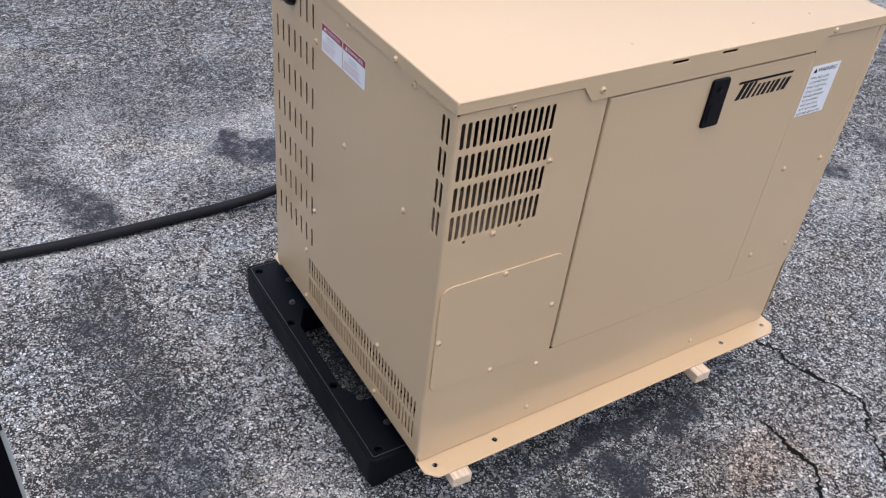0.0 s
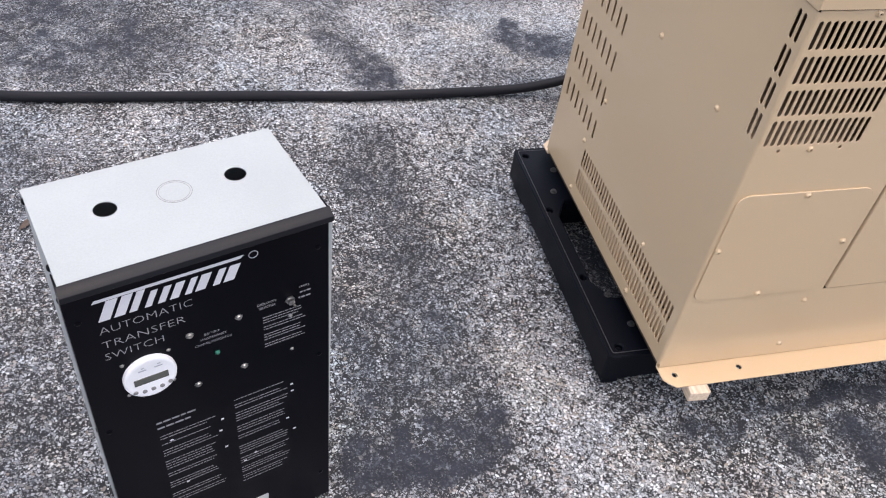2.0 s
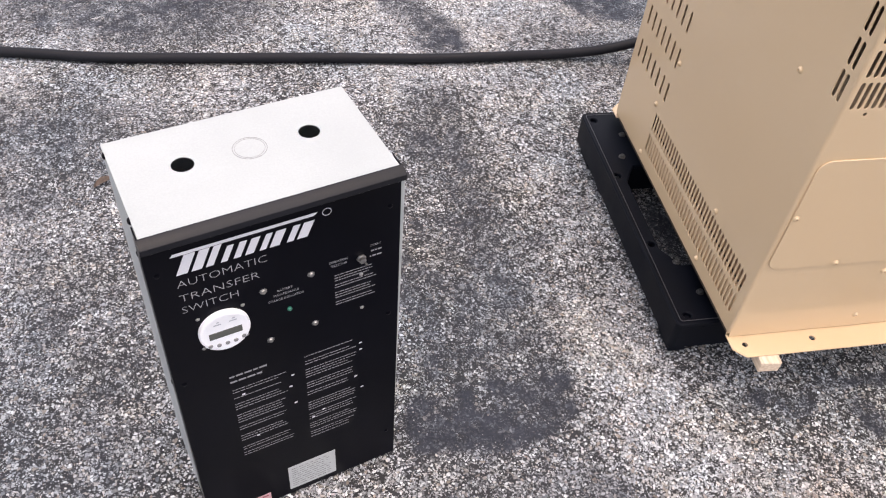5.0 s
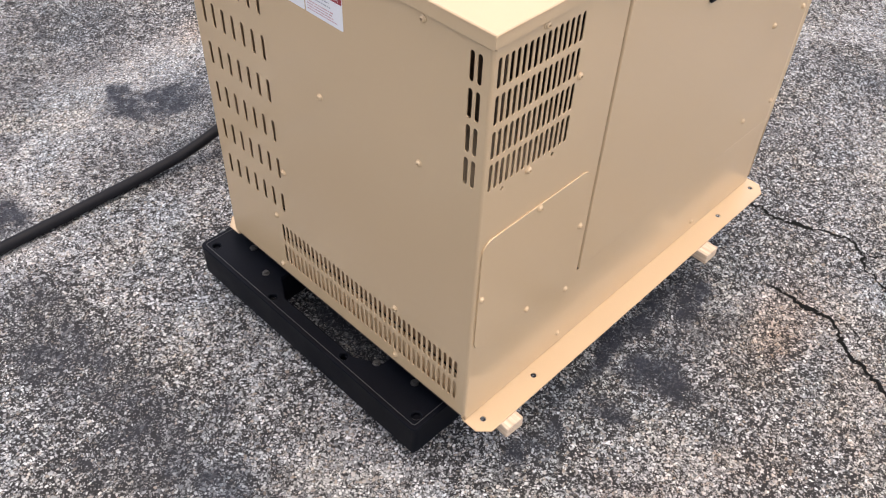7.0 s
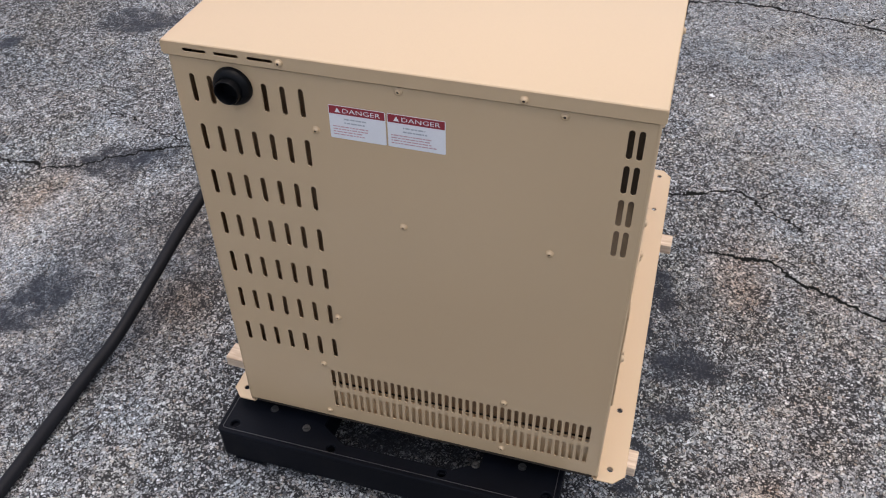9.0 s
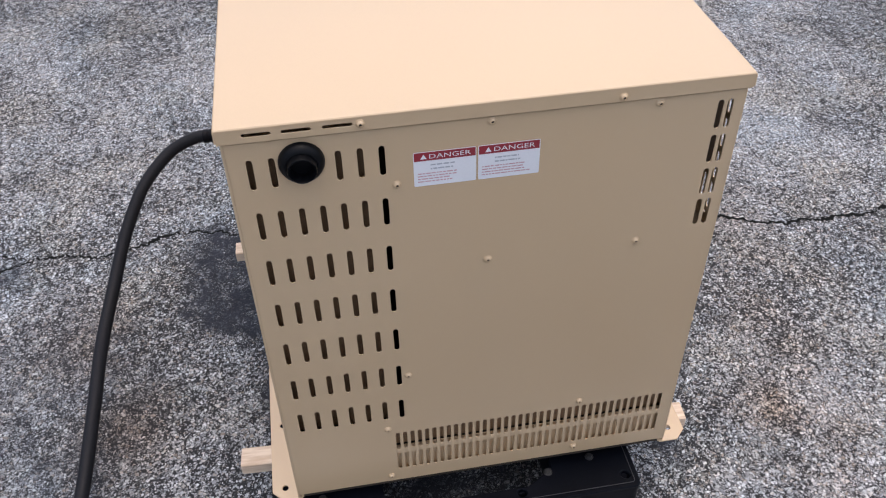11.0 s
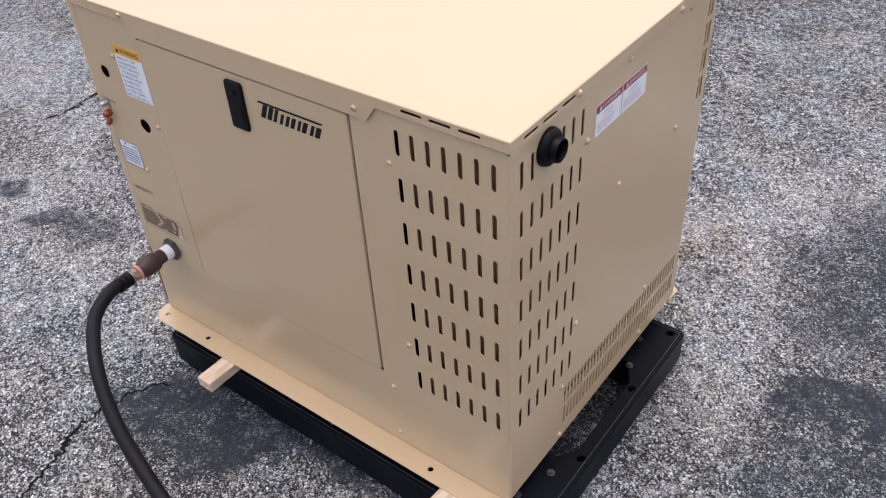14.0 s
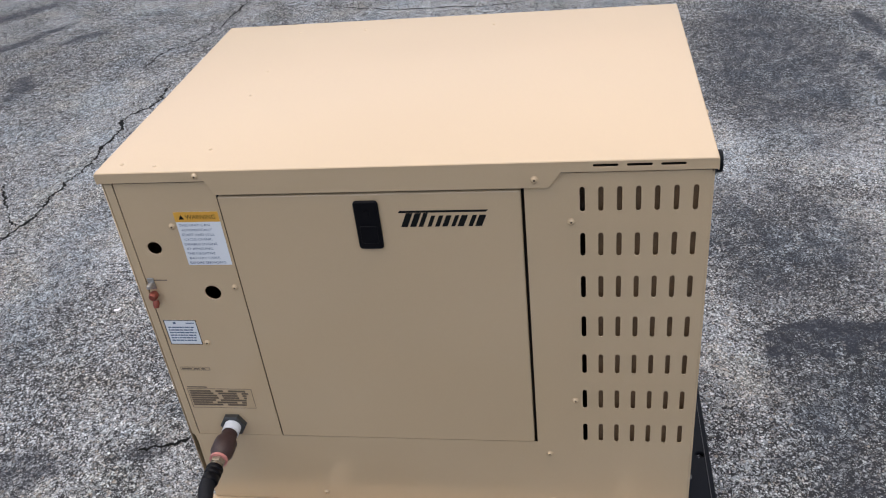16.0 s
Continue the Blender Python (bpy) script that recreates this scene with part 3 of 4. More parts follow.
CRACKS = [
    ([(1.01, 0.09), (1.049, 0.039), (1.066, 0.012), (1.078, -0.018), (1.069, -0.047), (1.074, -0.083), (1.085, -0.122), (1.098, -0.157), (1.116, -0.187), (1.127, -0.221), (1.115, -0.255), (1.092, -0.280),
      (1.058, -0.300), (1.045, -0.330), (1.033, -0.36), (0.99, -0.40)], 0.010),
    ([(1.105, -0.268), (1.115, -0.295), (1.14, -0.32)], 0.006),
    ([(0.85, -0.17), (0.857, -0.215), (0.848, -0.254), (0.853, -0.303), (0.841, -0.330), (0.806, -0.362), (0.782, -0.396), (0.766, -0.435), (0.746, -0.485), (0.727, -0.522), (0.714, -0.558), (0.700, -0.60),
      (0.695, -0.70), (0.70, -0.80), (0.702, -0.883)], 0.014),
    ([(0.702, -0.883), (0.700, -0.941), (0.717, -1.006), (0.699, -1.061), (0.680, -1.121), (0.697, -1.167), (0.693, -1.219), (0.710, -1.278), (0.711, -1.359), (0.710, -1.452), (0.708, -1.562), (0.721, -1.66), (0.74, -1.95)], 0.020),
    ([(0.849, -0.314), (0.855, -0.345), (0.846, -0.370), (0.822, -0.40)], 0.008),
    ([(1.03, -1.57), (1.008, -1.618), (0.983, -1.693), (0.941, -1.763), (0.899, -1.857), (0.87, -2.0)], 0.012),
    ([(2.26, 0.2), (2.26, 0.062), (2.311, -0.184), (2.305, -0.286), (2.293, -0.386), (2.268, -0.484), (2.245, -0.60), (2.212, -0.70), (2.225, -0.84), (2.226, -0.958), (2.203, -1.083), (2.197, -1.171), (2.222, -1.265),
      (2.208, -1.327), (2.207, -1.437), (2.249, -1.544), (2.228, -1.602), (2.178, -1.659), (2.156, -1.758), (2.18, -1.95)], 0.015),
    ([(2.427, -2.177), (2.415, -2.332), (2.390, -2.426), (2.315, -2.483), (2.239, -2.629), (2.209, -2.826), (2.207, -3.124), (2.2, -3.5)], 0.012),
    ([(2.246, -0.637), (2.300, -0.670), (2.326, -0.716), (2.5, -0.95)], 0.008),
    ([(0.66, 2.10), (0.70, 1.95), (0.722, 1.850), (0.712, 1.805), (0.725, 1.746), (0.709, 1.696), (0.718, 1.654), (0.745, 1.590), (0.790, 1.545), (0.850, 1.468), (0.890, 1.400), (0.925, 1.325), (0.926, 1.250), (0.904, 1.165),
      (0.920, 1.110), (0.930, 1.050), (0.964, 0.990), (0.962, 0.925), (0.946, 0.868), (0.925, 0.815), (0.88, 0.770)], 0.010),
    ([(1.06, 1.72), (1.021, 1.660), (1.014, 1.585), (0.984, 1.528), (0.957, 1.473), (0.943, 1.398), (0.928, 1.335)], 0.006),
    ([(1.75, -3.05), (1.61, -3.00), (1.40, -2.93), (1.16, -2.87), (0.95, -2.88), (0.71, -2.85), (0.5, -2.9)], 0.012),
    ([(1.29, 0.432), (1.25, 0.412), (1.21, 0.402), (1.17, 0.385)], 0.009),
]
for k, (line, wide) in enumerate(CRACKS):
    crack(line, wide, 11 + k)

# ---- generator ----
LX, Y0, Y1, TOP, FLANGE = 0.968, 0.003, 0.675, 0.911, 0.1375
gen = thing("generator", (0.48, 0.34, 0.1345), "tan steel standby generator with louvred panels, raised on wooden sticks", "generator")
END = basis((0, 0, 0), (0, -1, 0), (0, 0, 1))
BSIDE = basis((0, Y0, 0), (1, 0, 0), (0, 0, 1))
CSIDE = basis((0, Y1, 0), (-1, 0, 0), (0, 0, 1))
FAR = basis((LX, 0, 0), (0, 1, 0), (0, 0, 1))

screw_bm = joined(tinted(lathe([(0.0078, 0), (0.0078, 0.001), (0.0060, 0.0019), (0.0056, 0.0035), (0.0042, 0.0050), (0.0026, 0.0053), (0.0024, 0.0032)], Matrix(), 14), 0),
                  tinted(lathe([(0.0025, 0.0034), (0.0025, 0.0036)], Matrix(), 6), 1))
screw_bm.transform(Matrix.Diagonal((0.8, 0.8, 0.8, 1)))
# socket floor gets the interior colour as its shade
SCREW = finish(screw_bm, "screw", [STEEL, INSIDE], 40)


def screws(spots, m, parent, lift=0.0):
    for u, v in spots:
        piece("screw", SCREW, m @ Matrix.Translation((u, v, lift)) @ pose(0, 0, 0, 0, 0, (u * 977 + v * 613) % 60), parent)


ROWS7 = [0.8612 - 0.0822 * i for i in range(7)]
VROWS = [(0.829, 0.873), (0.774, 0.819), (0.7195, 0.764), (0.665, 0.711)]

# end panel with the exhaust
end_loops = [rect(-Y1 + 0.004, 0.150, -Y0 - 0.004, 0.8862)]
for i, z in enumerate(ROWS7):
    for j in range(7):
        if i == 0 and j in (2, 3):
            continue
        end_loops.append(slot(-(0.6445 - 0.0272 * j), z - 0.0455, z, 0.0078))
for z0, z1 in VROWS:
    end_loops += [slot(-0.0245, z0, z1, 0.0078), slot(-0.0375, z0, z1, 0.0078)]
for k in range(38):
    u = -(0.4915 - k * (0.4915 - 0.0305) / 37)
    end_loops += [slot(u, 0.2385, 0.2835, 0.0070), slot(u, 0.1825, 0.2285, 0.0070)]
end_loops.append(circle(-0.581, 0.852, 0.0250, 24))
corner = []
for cx, cy, a0 in ((0.004, Y0 + 0.004, 180), (0.004, Y1 - 0.004, 90)):
    b = bmesh.new()
    arc = [(cx + 0.004 * math.cos(radians(a0 + 15 * i)), cy + 0.004 * math.sin(radians(a0 + 15 * i))) for i in range(7)]
    lo, hi = [b.verts.new((x, y, 0.150)) for x, y in arc], [b.verts.new((x, y, 0.8862)) for x, y in arc]
    for i in range(6):
        b.faces.new((lo[i], lo[i + 1], hi[i + 1], hi[i]))
    corner.append(b)
end_panel = part("end_panel", joined(sheet(end_loops, 0.002, END), *corner), STEEL, gen, "louvred tan end panel", 35)
screws([(-0.341, 0.880), (-0.122, 0.879), (-0.465, 0.799), (-0.343, 0.650), (-0.125, 0.649), (-0.467, 0.4255), (-0.507, 0.297), (-0.508, 0.1655), (-0.178, 0.297), (-0.178, 0.169)], END, end_panel)

# two long sides: side panel, service panel, door
def long_side(m, s, holes_a, holes_far):
    """s: +1 where the plane's u runs along x, -1 where it runs against it."""
    def r(x0, z0, x1, z1, rad=0.0):
        return rect(s * x0, z0, s * x1, z1, rad)
    outline = [(0.004, 0.139), (0.9595, 0.139), (0.9570, 0.300), (0.9590, 0.3190), (0.964, 0.3214), (0.964, 0.8885), (0.9498, 0.8885), (0.9498, 0.3214), (0.2795, 0.3214), (0.2795, 0.8885), (0.004, 0.8885)]
    a = part("side_panel", sheet([[(s * x, z) for x, z in outline]] + holes_a, 0.002, m), STEEL, gen)
    c = part("service_panel", sheet([r(0.7758, 0.3222, 0.9475, 0.8885)] + holes_far, 0.002, m), STEEL, gen)
    d = part("door", sheet([r(0.2850, 0.3226, 0.7741, 0.8610, 0.003)], 0.018, m, 0.0020, 0.0015), STEEL, gen)
    # added dark sheet behind the door gaps, so that they read as shade
    part("door_gap_backing", sheet([r(0.262, 0.30, 0.960, 0.888), r(0.31, 0.34, 0.75, 0.84), r(0.80, 0.35, 0.935, 0.84)], 0.002, m, 0.0002, -0.018), INSIDE, gen)
    return a, c, d


grille = []
for z0, z1 in VROWS:
    grille += [slot(0.0125 + k * 0.1615 / 14, z0, z1, 0.0068) for k in range(15)]
grille += [circle(0.040, 0.655, 0.0032, 10), circle(0.148, 0.656, 0.0032, 10)]
b_side, b_far, b_door = long_side(BSIDE, 1, grille, [])
louvres = []
for z in ROWS7:
    louvres += [slot(-(0.192 - 0.0278 * j), z - 0.0415 + 0.001, z + 0.003, 0.0078) for j in range(7)]
c_side, c_far, c_door = long_side(CSIDE, -1, louvres, [circle(-0.911, 0.763, 0.0125, 20), circle(-0.830, 0.669, 0.0145, 20)])
part("far_panel", sheet([rect(Y0 + 0.001, 0.150, Y1 - 0.001, 0.8905)], 0.002, FAR), STEEL, gen)

access_plate = part("access_plate", sheet([rect(0.0075, 0.326, 0.262, 0.569, 0.022, 6)], 0.0030, BSIDE, 0.0008, 0.0029), STEEL, b_side)
screws([(0.134, 0.562), (0.256, 0.448), (0.014, 0.449), (0.137, 0.332)], BSIDE, b_side, 0.0029)
screws([(0.096, 0.884), (0.185, 0.771), (0.095, 0.656)], BSIDE, b_side)
screws([(0.252, 0.295), (0.253, 0.172), (0.714, 0.166)], BSIDE, b_side)
screws([(0.816, 0.601), (0.927, 0.601), (0.818, 0.380), (0.932, 0.378)], BSIDE, b_far)
screws([(-0.2095, 0.803), (-0.2085, 0.428)], CSIDE, c_side)
screws([(-0.258, 0.292), (-0.255, 0.166), (-0.714, 0.164)], CSIDE, c_side)
screws([(-0.867, 0.806), (-0.787, 0.680), (-0.870, 0.556)], CSIDE, c_far)

# lid with its skirts
def lid_mesh():
    lift = 0.0045
    top = box(-lift, LX + lift, Y0 - lift, Y1 + lift, TOP - 0.006, TOP, 0.0035, 3)
    made = [top]
    drop = [(-lift, 0.892), (0.223, 0.892), (0.242, 0.8665), (0.775, 0.8665), (0.787, 0.892), (LX + lift, 0.892), (LX + lift, TOP - 0.003), (-lift, TOP - 0.003)]
    made.append(sheet([drop, lying(0.399, 0.435, 0.9035, 0.0045), lying(0.512, 0.548, 0.9035, 0.0045)], 0.0018, BSIDE, 0.0003, lift))
    made.append(sheet([[(-a, b) for a, b in drop], lying(-0.176, -0.139, 0.9025, 0.0045), lying(-0.127, -0.090, 0.9025, 0.0045), lying(-0.078, -0.042, 0.9025, 0.0045)], 0.0018, CSIDE, 0.0003, lift))
    made.append(sheet([rect(-Y1 - 0.0026, 0.8895, -Y0 + 0.0026, TOP - 0.003), lying(-0.647, -0.612, 0.9, 0.0048), lying(-0.600, -0.564, 0.9, 0.0048), lying(-0.551, -0.514, 0.9, 0.0048)], 0.0018, END, 0.0003, lift))
    made.append(sheet([rect(Y0 - 0.0026, 0.8895, Y1 + 0.0026, TOP - 0.003)], 0.0018, FAR, 0.0003, lift))
    return joined(*made)


lid = part("lid", lid_mesh(), STEEL, gen, "flat tan steel lid with folded skirt", 35)
screws([(-0.505, 0.8995), (-0.174, 0.8965)], END, lid, 0.0045)
screws([(0.260, 0.8825), (0.803, 0.9015)], BSIDE, lid, 0.0045)
screws([(-0.263, 0.881), (-0.800, 0.9015)], CSIDE, lid, 0.0045)

# base flanges with bolt holes
UP = basis((0, 0, FLANGE), (1, 0, 0), (0, 1, 0))
for y_in, y_out, hy, hx in ((0.010, -0.045, -0.0165, (0.030, 0.168, 0.806, 0.945)), (0.668, 0.720, 0.697, (0.028, 0.1675, 0.8015, 0.942))):
    d = 1 if y_out > y_in else -1
    loop = [(0.002, y_in), (0.002, y_out - d * 0.020), (0.022, y_out), (0.948, y_out), (0.972, y_out - d * 0.020), (0.972, y_in)]
    part("base_flange", joined(sheet([loop] + [circle(x, hy, 0.0055, 14) for x in hx], 0.003, UP, 0.0006),
                               box(0.004, 0.964, min(y_in, y_in + d * -0.003), max(y_in, y_in + d * -0.003), FLANGE - 0.001, FLANGE + 0.02)), STEEL, gen, "tan bolt-down flange", 35)
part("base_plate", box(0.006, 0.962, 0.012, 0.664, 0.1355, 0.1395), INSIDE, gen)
part("base_rail", box(0.010, 0.0125, 0.010, 0.668, 0.140, 0.2335), STEEL, gen)
part("base_rail", box(0.9555, 0.958, 0.010, 0.668, 0.140, 0.2335), STEEL, gen)

# inside: heat shield behind louvres, shelf, and added sheets with shade in their colour
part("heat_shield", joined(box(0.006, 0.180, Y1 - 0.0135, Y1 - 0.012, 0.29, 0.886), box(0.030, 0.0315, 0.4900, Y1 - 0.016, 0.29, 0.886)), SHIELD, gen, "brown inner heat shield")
part("inner_shelf", box(0.006, 0.270, 0.006, 0.40, 0.636, 0.639), SHELF, gen)
# dark strips added behind lid gap and slots; their colour stands for shade
part("lid_gap_strip", box(0.0032, 0.0110, 0.012, 0.666, 0.8770, 0.8889), INSIDE, gen)
part("lid_gap_strip", box(0.012, 0.95, Y1 - 0.030, Y1 - 0.0024, 0.8893, 0.8899), INSIDE, gen)
part("lid_gap_strip", box(0.012, 0.95, Y0 + 0.0024, Y0 + 0.0115, 0.8893, 0.8899), INSIDE, gen)
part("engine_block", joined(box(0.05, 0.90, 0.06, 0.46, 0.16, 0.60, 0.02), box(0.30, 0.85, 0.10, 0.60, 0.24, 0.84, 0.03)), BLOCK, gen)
# unseen dark sheets added to close off the view through the openings
part("inner_backing", joined(box(0.27, 0.272, 0.02, 0.45, 0.15, 0.88), box(0.20, 0.202, 0.46, 0.66, 0.15, 0.88)), INSIDE, gen)

# added sheets behind the end slots; their brown stands for the shaded inside
part("slot_backing", box(0.034, 0.0355, 0.012, 0.085, 0.745, 0.886), BLOCK, gen)
part("slot_backing", box(0.016, 0.0175, 0.018, 0.505, 0.2345, 0.300), SHIELD, gen)

# exhaust outlet
EX = basis((0, 0.581, 0.852), (0, -1, 0), (0, 0, 1))
exhaust = part("exhaust_outlet", lathe([(0.0290, 0.0006), (0.0288, 0.0040), (0.0268, 0.0090), (0.0225, 0.0128), (0.0195, 0.0135), (0.0190, -0.05)], EX, 32), PIPE, gen, "black domed exhaust outlet", 40)
part("spout", lathe([(0.0188, 0.006), (0.0186, 0.0200), (0.0178, 0.0232), (0.0168, 0.0236), (0.0158, 0.0220), (0.0152, 0.0060), (0.0150, -0.03)], EX, 28), PIPE, exhaust, "short black spout", 40)

# latches
def latch(u0, u1, v0, v1, m, parent):
    body = joined(sheet([rect(u0, v0, u1, v1, 0.006)], 0.006, m, 0.0016, 0.0065), sheet([rect(u0 + 0.002, v0 + 0.002, u1 - 0.002, v1 - 0.002, 0.005)], 0.002, m, 0.0003, 0.003))
    ob = part("latch", body, LATCH, parent, "black plastic paddle latch", 40)
    w = u1 - u0
    part("paddle", sheet([rect(u0 + 0.15 * w, v0 + 0.012, u1 - 0.15 * w, v0 + 0.50 * (v1 - v0), 0.003)], 0.002, m, 0.0006, 0.0077), LATCH, ob, smooth=40)
    part("lock_barrel", lathe([(0.006, 0.006), (0.006, 0.0078), (0.0045, 0.0082)], m @ Matrix.Translation(((u0 + u1) / 2, v1 - 0.021, 0)), 16), LATCH, ob, smooth=40)
    return ob


latch(0.512, 0.5545, 0.760, 0.853, BSIDE, b_door)
latch(-0.5505, -0.510, 0.760, 0.8495, CSIDE, c_door)
for m, d, u0, u1, v1 in ((BSIDE, b_door, 0.583, 0.728, 0.835), (CSIDE, c_door, -0.480, -0.336, 0.829)):
    for k, shape in enumerate(emblem(u0, 0.799, u1, v1)):
        part("emblem_block" if k else "emblem_bar", flat([shape], m, 0.0019), PRINT, d, "" if k else "black bar of slanted maker's mark")

# labels
rng = random.Random(5)


def warning_triangle(u, v, s):
    return [(u, v), (u + s, v), (u + s / 2, v + s * 0.9)]


for u in (-0.4425, -0.3585):
    lab = part("danger_label", flat([rect(u, 0.792, u + 0.0815, 0.845, 0.002)], END, 0.0006), WHITE, gen, "white and red danger label")
    part("label_band", flat([rect(u + 0.001, 0.8315, u + 0.0805, 0.8442)], END, 0.0009), REDPRINT, lab)
    part("lettering", joined(words([("DANGER", u + 0.0205, 0.8345, 0.0068, 0.054)], END, 0.0011), flat([warning_triangle(u + 0.009, 0.8343, 0.0082)], END, 0.0011)), WHITE, lab)
    rows = print_lines(u + 0.022, 0.8235, 0.036, 2, 0.006, 0.0022, rng, 0.2)
    prints("print", bars(rows, END, 0.0010), FADED, lab)
    rows = print_lines(u + 0.005, 0.811, 0.052 if u < -0.4 else 0.068, 4, 0.0042, 0.0017, rng, 0.2)
    prints("print", bars(rows, END, 0.0010), PINKPRINT, lab)

CAUTION = ["THIS UNIT CAN", "AUTOMATICALLY", "START AND WILL", "CYCLE-CRANK.", "DISABLE ENGINE", "BY REMOVING", "THE NEGATIVE", "BATTERY CABLE", "BEFORE SERVICING."]


def caution(u0, u1, v0, v1, m, band):
    lab = part("warning_label", flat([rect(u0, v0, u1, v1, 0.001)], m, 0.0006), WHITE, gen, "white warning label with orange heading" if band else "white warning label with black heading")
    head = v1 - 0.0195
    if band:
        part("label_band", flat([rect(u0, head, u1, v1, 0.001)], m, 0.0009), ORANGE, lab)
    part("heading", joined(words([("WARNING", u0 + 0.0195, head + 0.0055, 0.0082, 0.052)], m, 0.0011), flat([warning_triangle(u0 + 0.007, head + 0.005, 0.0098)], m, 0.0011)), PRINT, lab)
    rows = []
    for k, text in enumerate(CAUTION):
        wide = min((u1 - u0) - 0.012, len(text) * 0.00415)
        rows.append((text, u0 + 0.004 + 0.002 * (k % 2), head - 0.0085 - k * 0.0094, 0.0046, wide))
    part("lettering", words(rows, m, 0.0009), BLUEPRINT if band else PRINT, lab)


caution(0.783, 0.864, 0.725, 0.831, BSIDE, False)
caution(-0.858, -0.780, 0.728, 0.834, CSIDE, True)
lab = part("notice_label", flat([rect(-0.9415, 0.5515, -0.8795, 0.608, 0.0008)], CSIDE, 0.0006), WHITE, gen, "small white and blue notice label")
part("label_border", flat([rect(-0.9415, 0.5515, -0.8795, 0.608, 0.0008), rect(-0.9402, 0.5528, -0.8808, 0.6067)], CSIDE, 0.0008), PRINT, lab)
prints("print", bars(print_lines(-0.936, 0.590, 0.052, 6, 0.006, 0.0028, rng, 0.12) + [(-0.924, 0.599, 0.005, 0.005), (-0.900, 0.600, 0.016, 0.0022)], CSIDE, 0.0009), BLUEPRINT, lab)
prints("faded_print", bars(print_lines(-0.937, 0.4905, 0.050, 1, 0.006, 0.0036, rng, 0.1, 0.012) + print_lines(-0.938, 0.434, 0.120, 7, 0.0058, 0.0046, rng, 0.10, 0.030)
                         + [(-0.940, 0.445, 0.04, 0.0028), (-0.938, 0.695, 0.030, 0.0025)], CSIDE, 0.0005), GREYPRINT, c_far, "faded brown printed notice")
for u0, v0, u1, v1 in ((-0.941, 0.393, -0.813, 0.4425), (-0.940, 0.4885, -0.882, 0.4965)):
    part("print_border", flat([rect(u0, v0, u1, v1, 0.001), rect(u0 + 0.0008, v0 + 0.0008, u1 - 0.0008, v1 - 0.0008, 0.0008)], CSIDE, 0.0005), GREYPRINT, c_far)

# gas coupling and ground stud on the service panel
GAS = basis((0.867, Y1, 0.354), (-1, -0.02, 0), (0, 0, 1))
nut = part("hex_nut", lathe([(0.026, 0.0005), (0.026, 0.009), (0.023, 0.0105)], GAS, 6), BOLT, gen, "dull steel lock nut")
part("nipple", lathe([(0.0165, 0.009), (0.0165, 0.028), (0.0145, 0.0285)], GAS, 20), WHITE, gen, "white-taped pipe nipple", 40)
STUD = basis((0.938, Y1, 0.690), (-1, 0, 0), (0, 0, 1))
part("ground_stud", joined(sheet([rect(-0.006, -0.012, 0.006, 0.012, 0.002)], 0.002, STUD, 0.0003, 0.0025), lathe([(0.0050, 0.0), (0.0050, 0.012), (0.0035, 0.016)], STUD, 10)), CHROME, gen, "nickel ground stud", 40)
part("ground_lug", joined(lathe([(0.0070, 0.0), (0.0080, 0.003), (0.0080, 0.010), (0.0055, 0.014)], STUD @ Matrix.Translation((0, -0.022, 0.002)), 14),
                          lathe([(0.0050, 0.004), (0.0062, 0.010), (0.0045, 0.018)], STUD @ Matrix.Translation((0.001, -0.029, 0.005)) @ pose(0, 0, 0, 60, 0, 0), 12)), LUG, gen, "copper ground lug", 40)

# ---- fuel hose ----
hose = thing("fuel_hose", (0.3, 1.08, 0.0), "black rubber fuel hose lying on asphalt, coupled to generator", "hose")
HOSE = [(0.8645, 0.812, 0.354), (0.863, 0.846, 0.353), (0.838, 0.905, 0.337), (0.764, 0.966, 0.302), (0.676, 1.009, 0.247), (0.584, 1.034, 0.199), (0.441, 1.062, 0.142), (0.305, 1.074, 0.097),
        (0.150, 1.090, 0.046), (0.040, 1.110, 0.019), (-0.099, 1.112, 0.015), (-0.23, 1.110, 0.015), (-0.4, 1.1122, 0.015), (-0.648, 1.130, 0.015), (-0.941, 1.145, 0.015), (-1.226, 1.163, 0.015),
        (-1.504, 1.205, 0.015), (-2.1, 1.26, 0.015), (-3.2, 1.20, 0.015)]
part("hose_line", tube(HOSE, 0.0139), RUBBER, hose, smooth=True)
part("coupling", lathe([(0.0150, 0.029), (0.0155, 0.031), (0.0155, 0.046), (0.0205, 0.050), (0.0215, 0.056), (0.0215, 0.080), (0.0170, 0.088), (0.0165, 0.094)], GAS, 20), BROWN, hose, "dark brown quick coupling", 40)
part("colour_band", lathe([(0.0172, 0.0935), (0.0172, 0.0985)], GAS, 20), REDBAND, hose, "faded red band", 40)
part("hex_union", joined(lathe([(0.0135, 0.098), (0.0140, 0.099), (0.0140, 0.107), (0.0135, 0.108)], GAS, 6), lathe([(0.0110, 0.107), (0.0110, 0.117)], GAS, 16)), BRASS, hose, "aged brass hose union")
part("ferrule", lathe([(0.0150, 0.116), (0.0160, 0.118), (0.0160, 0.124), (0.0152, 0.125), (0.0152, 0.128), (0.0160, 0.129), (0.0160, 0.135), (0.0152, 0.136), (0.0152, 0.139), (0.0160, 0.140), (0.0160, 0.150), (0.0150, 0.152)], GAS, 18), LATCH, hose, "black crimped ferrule", 40)

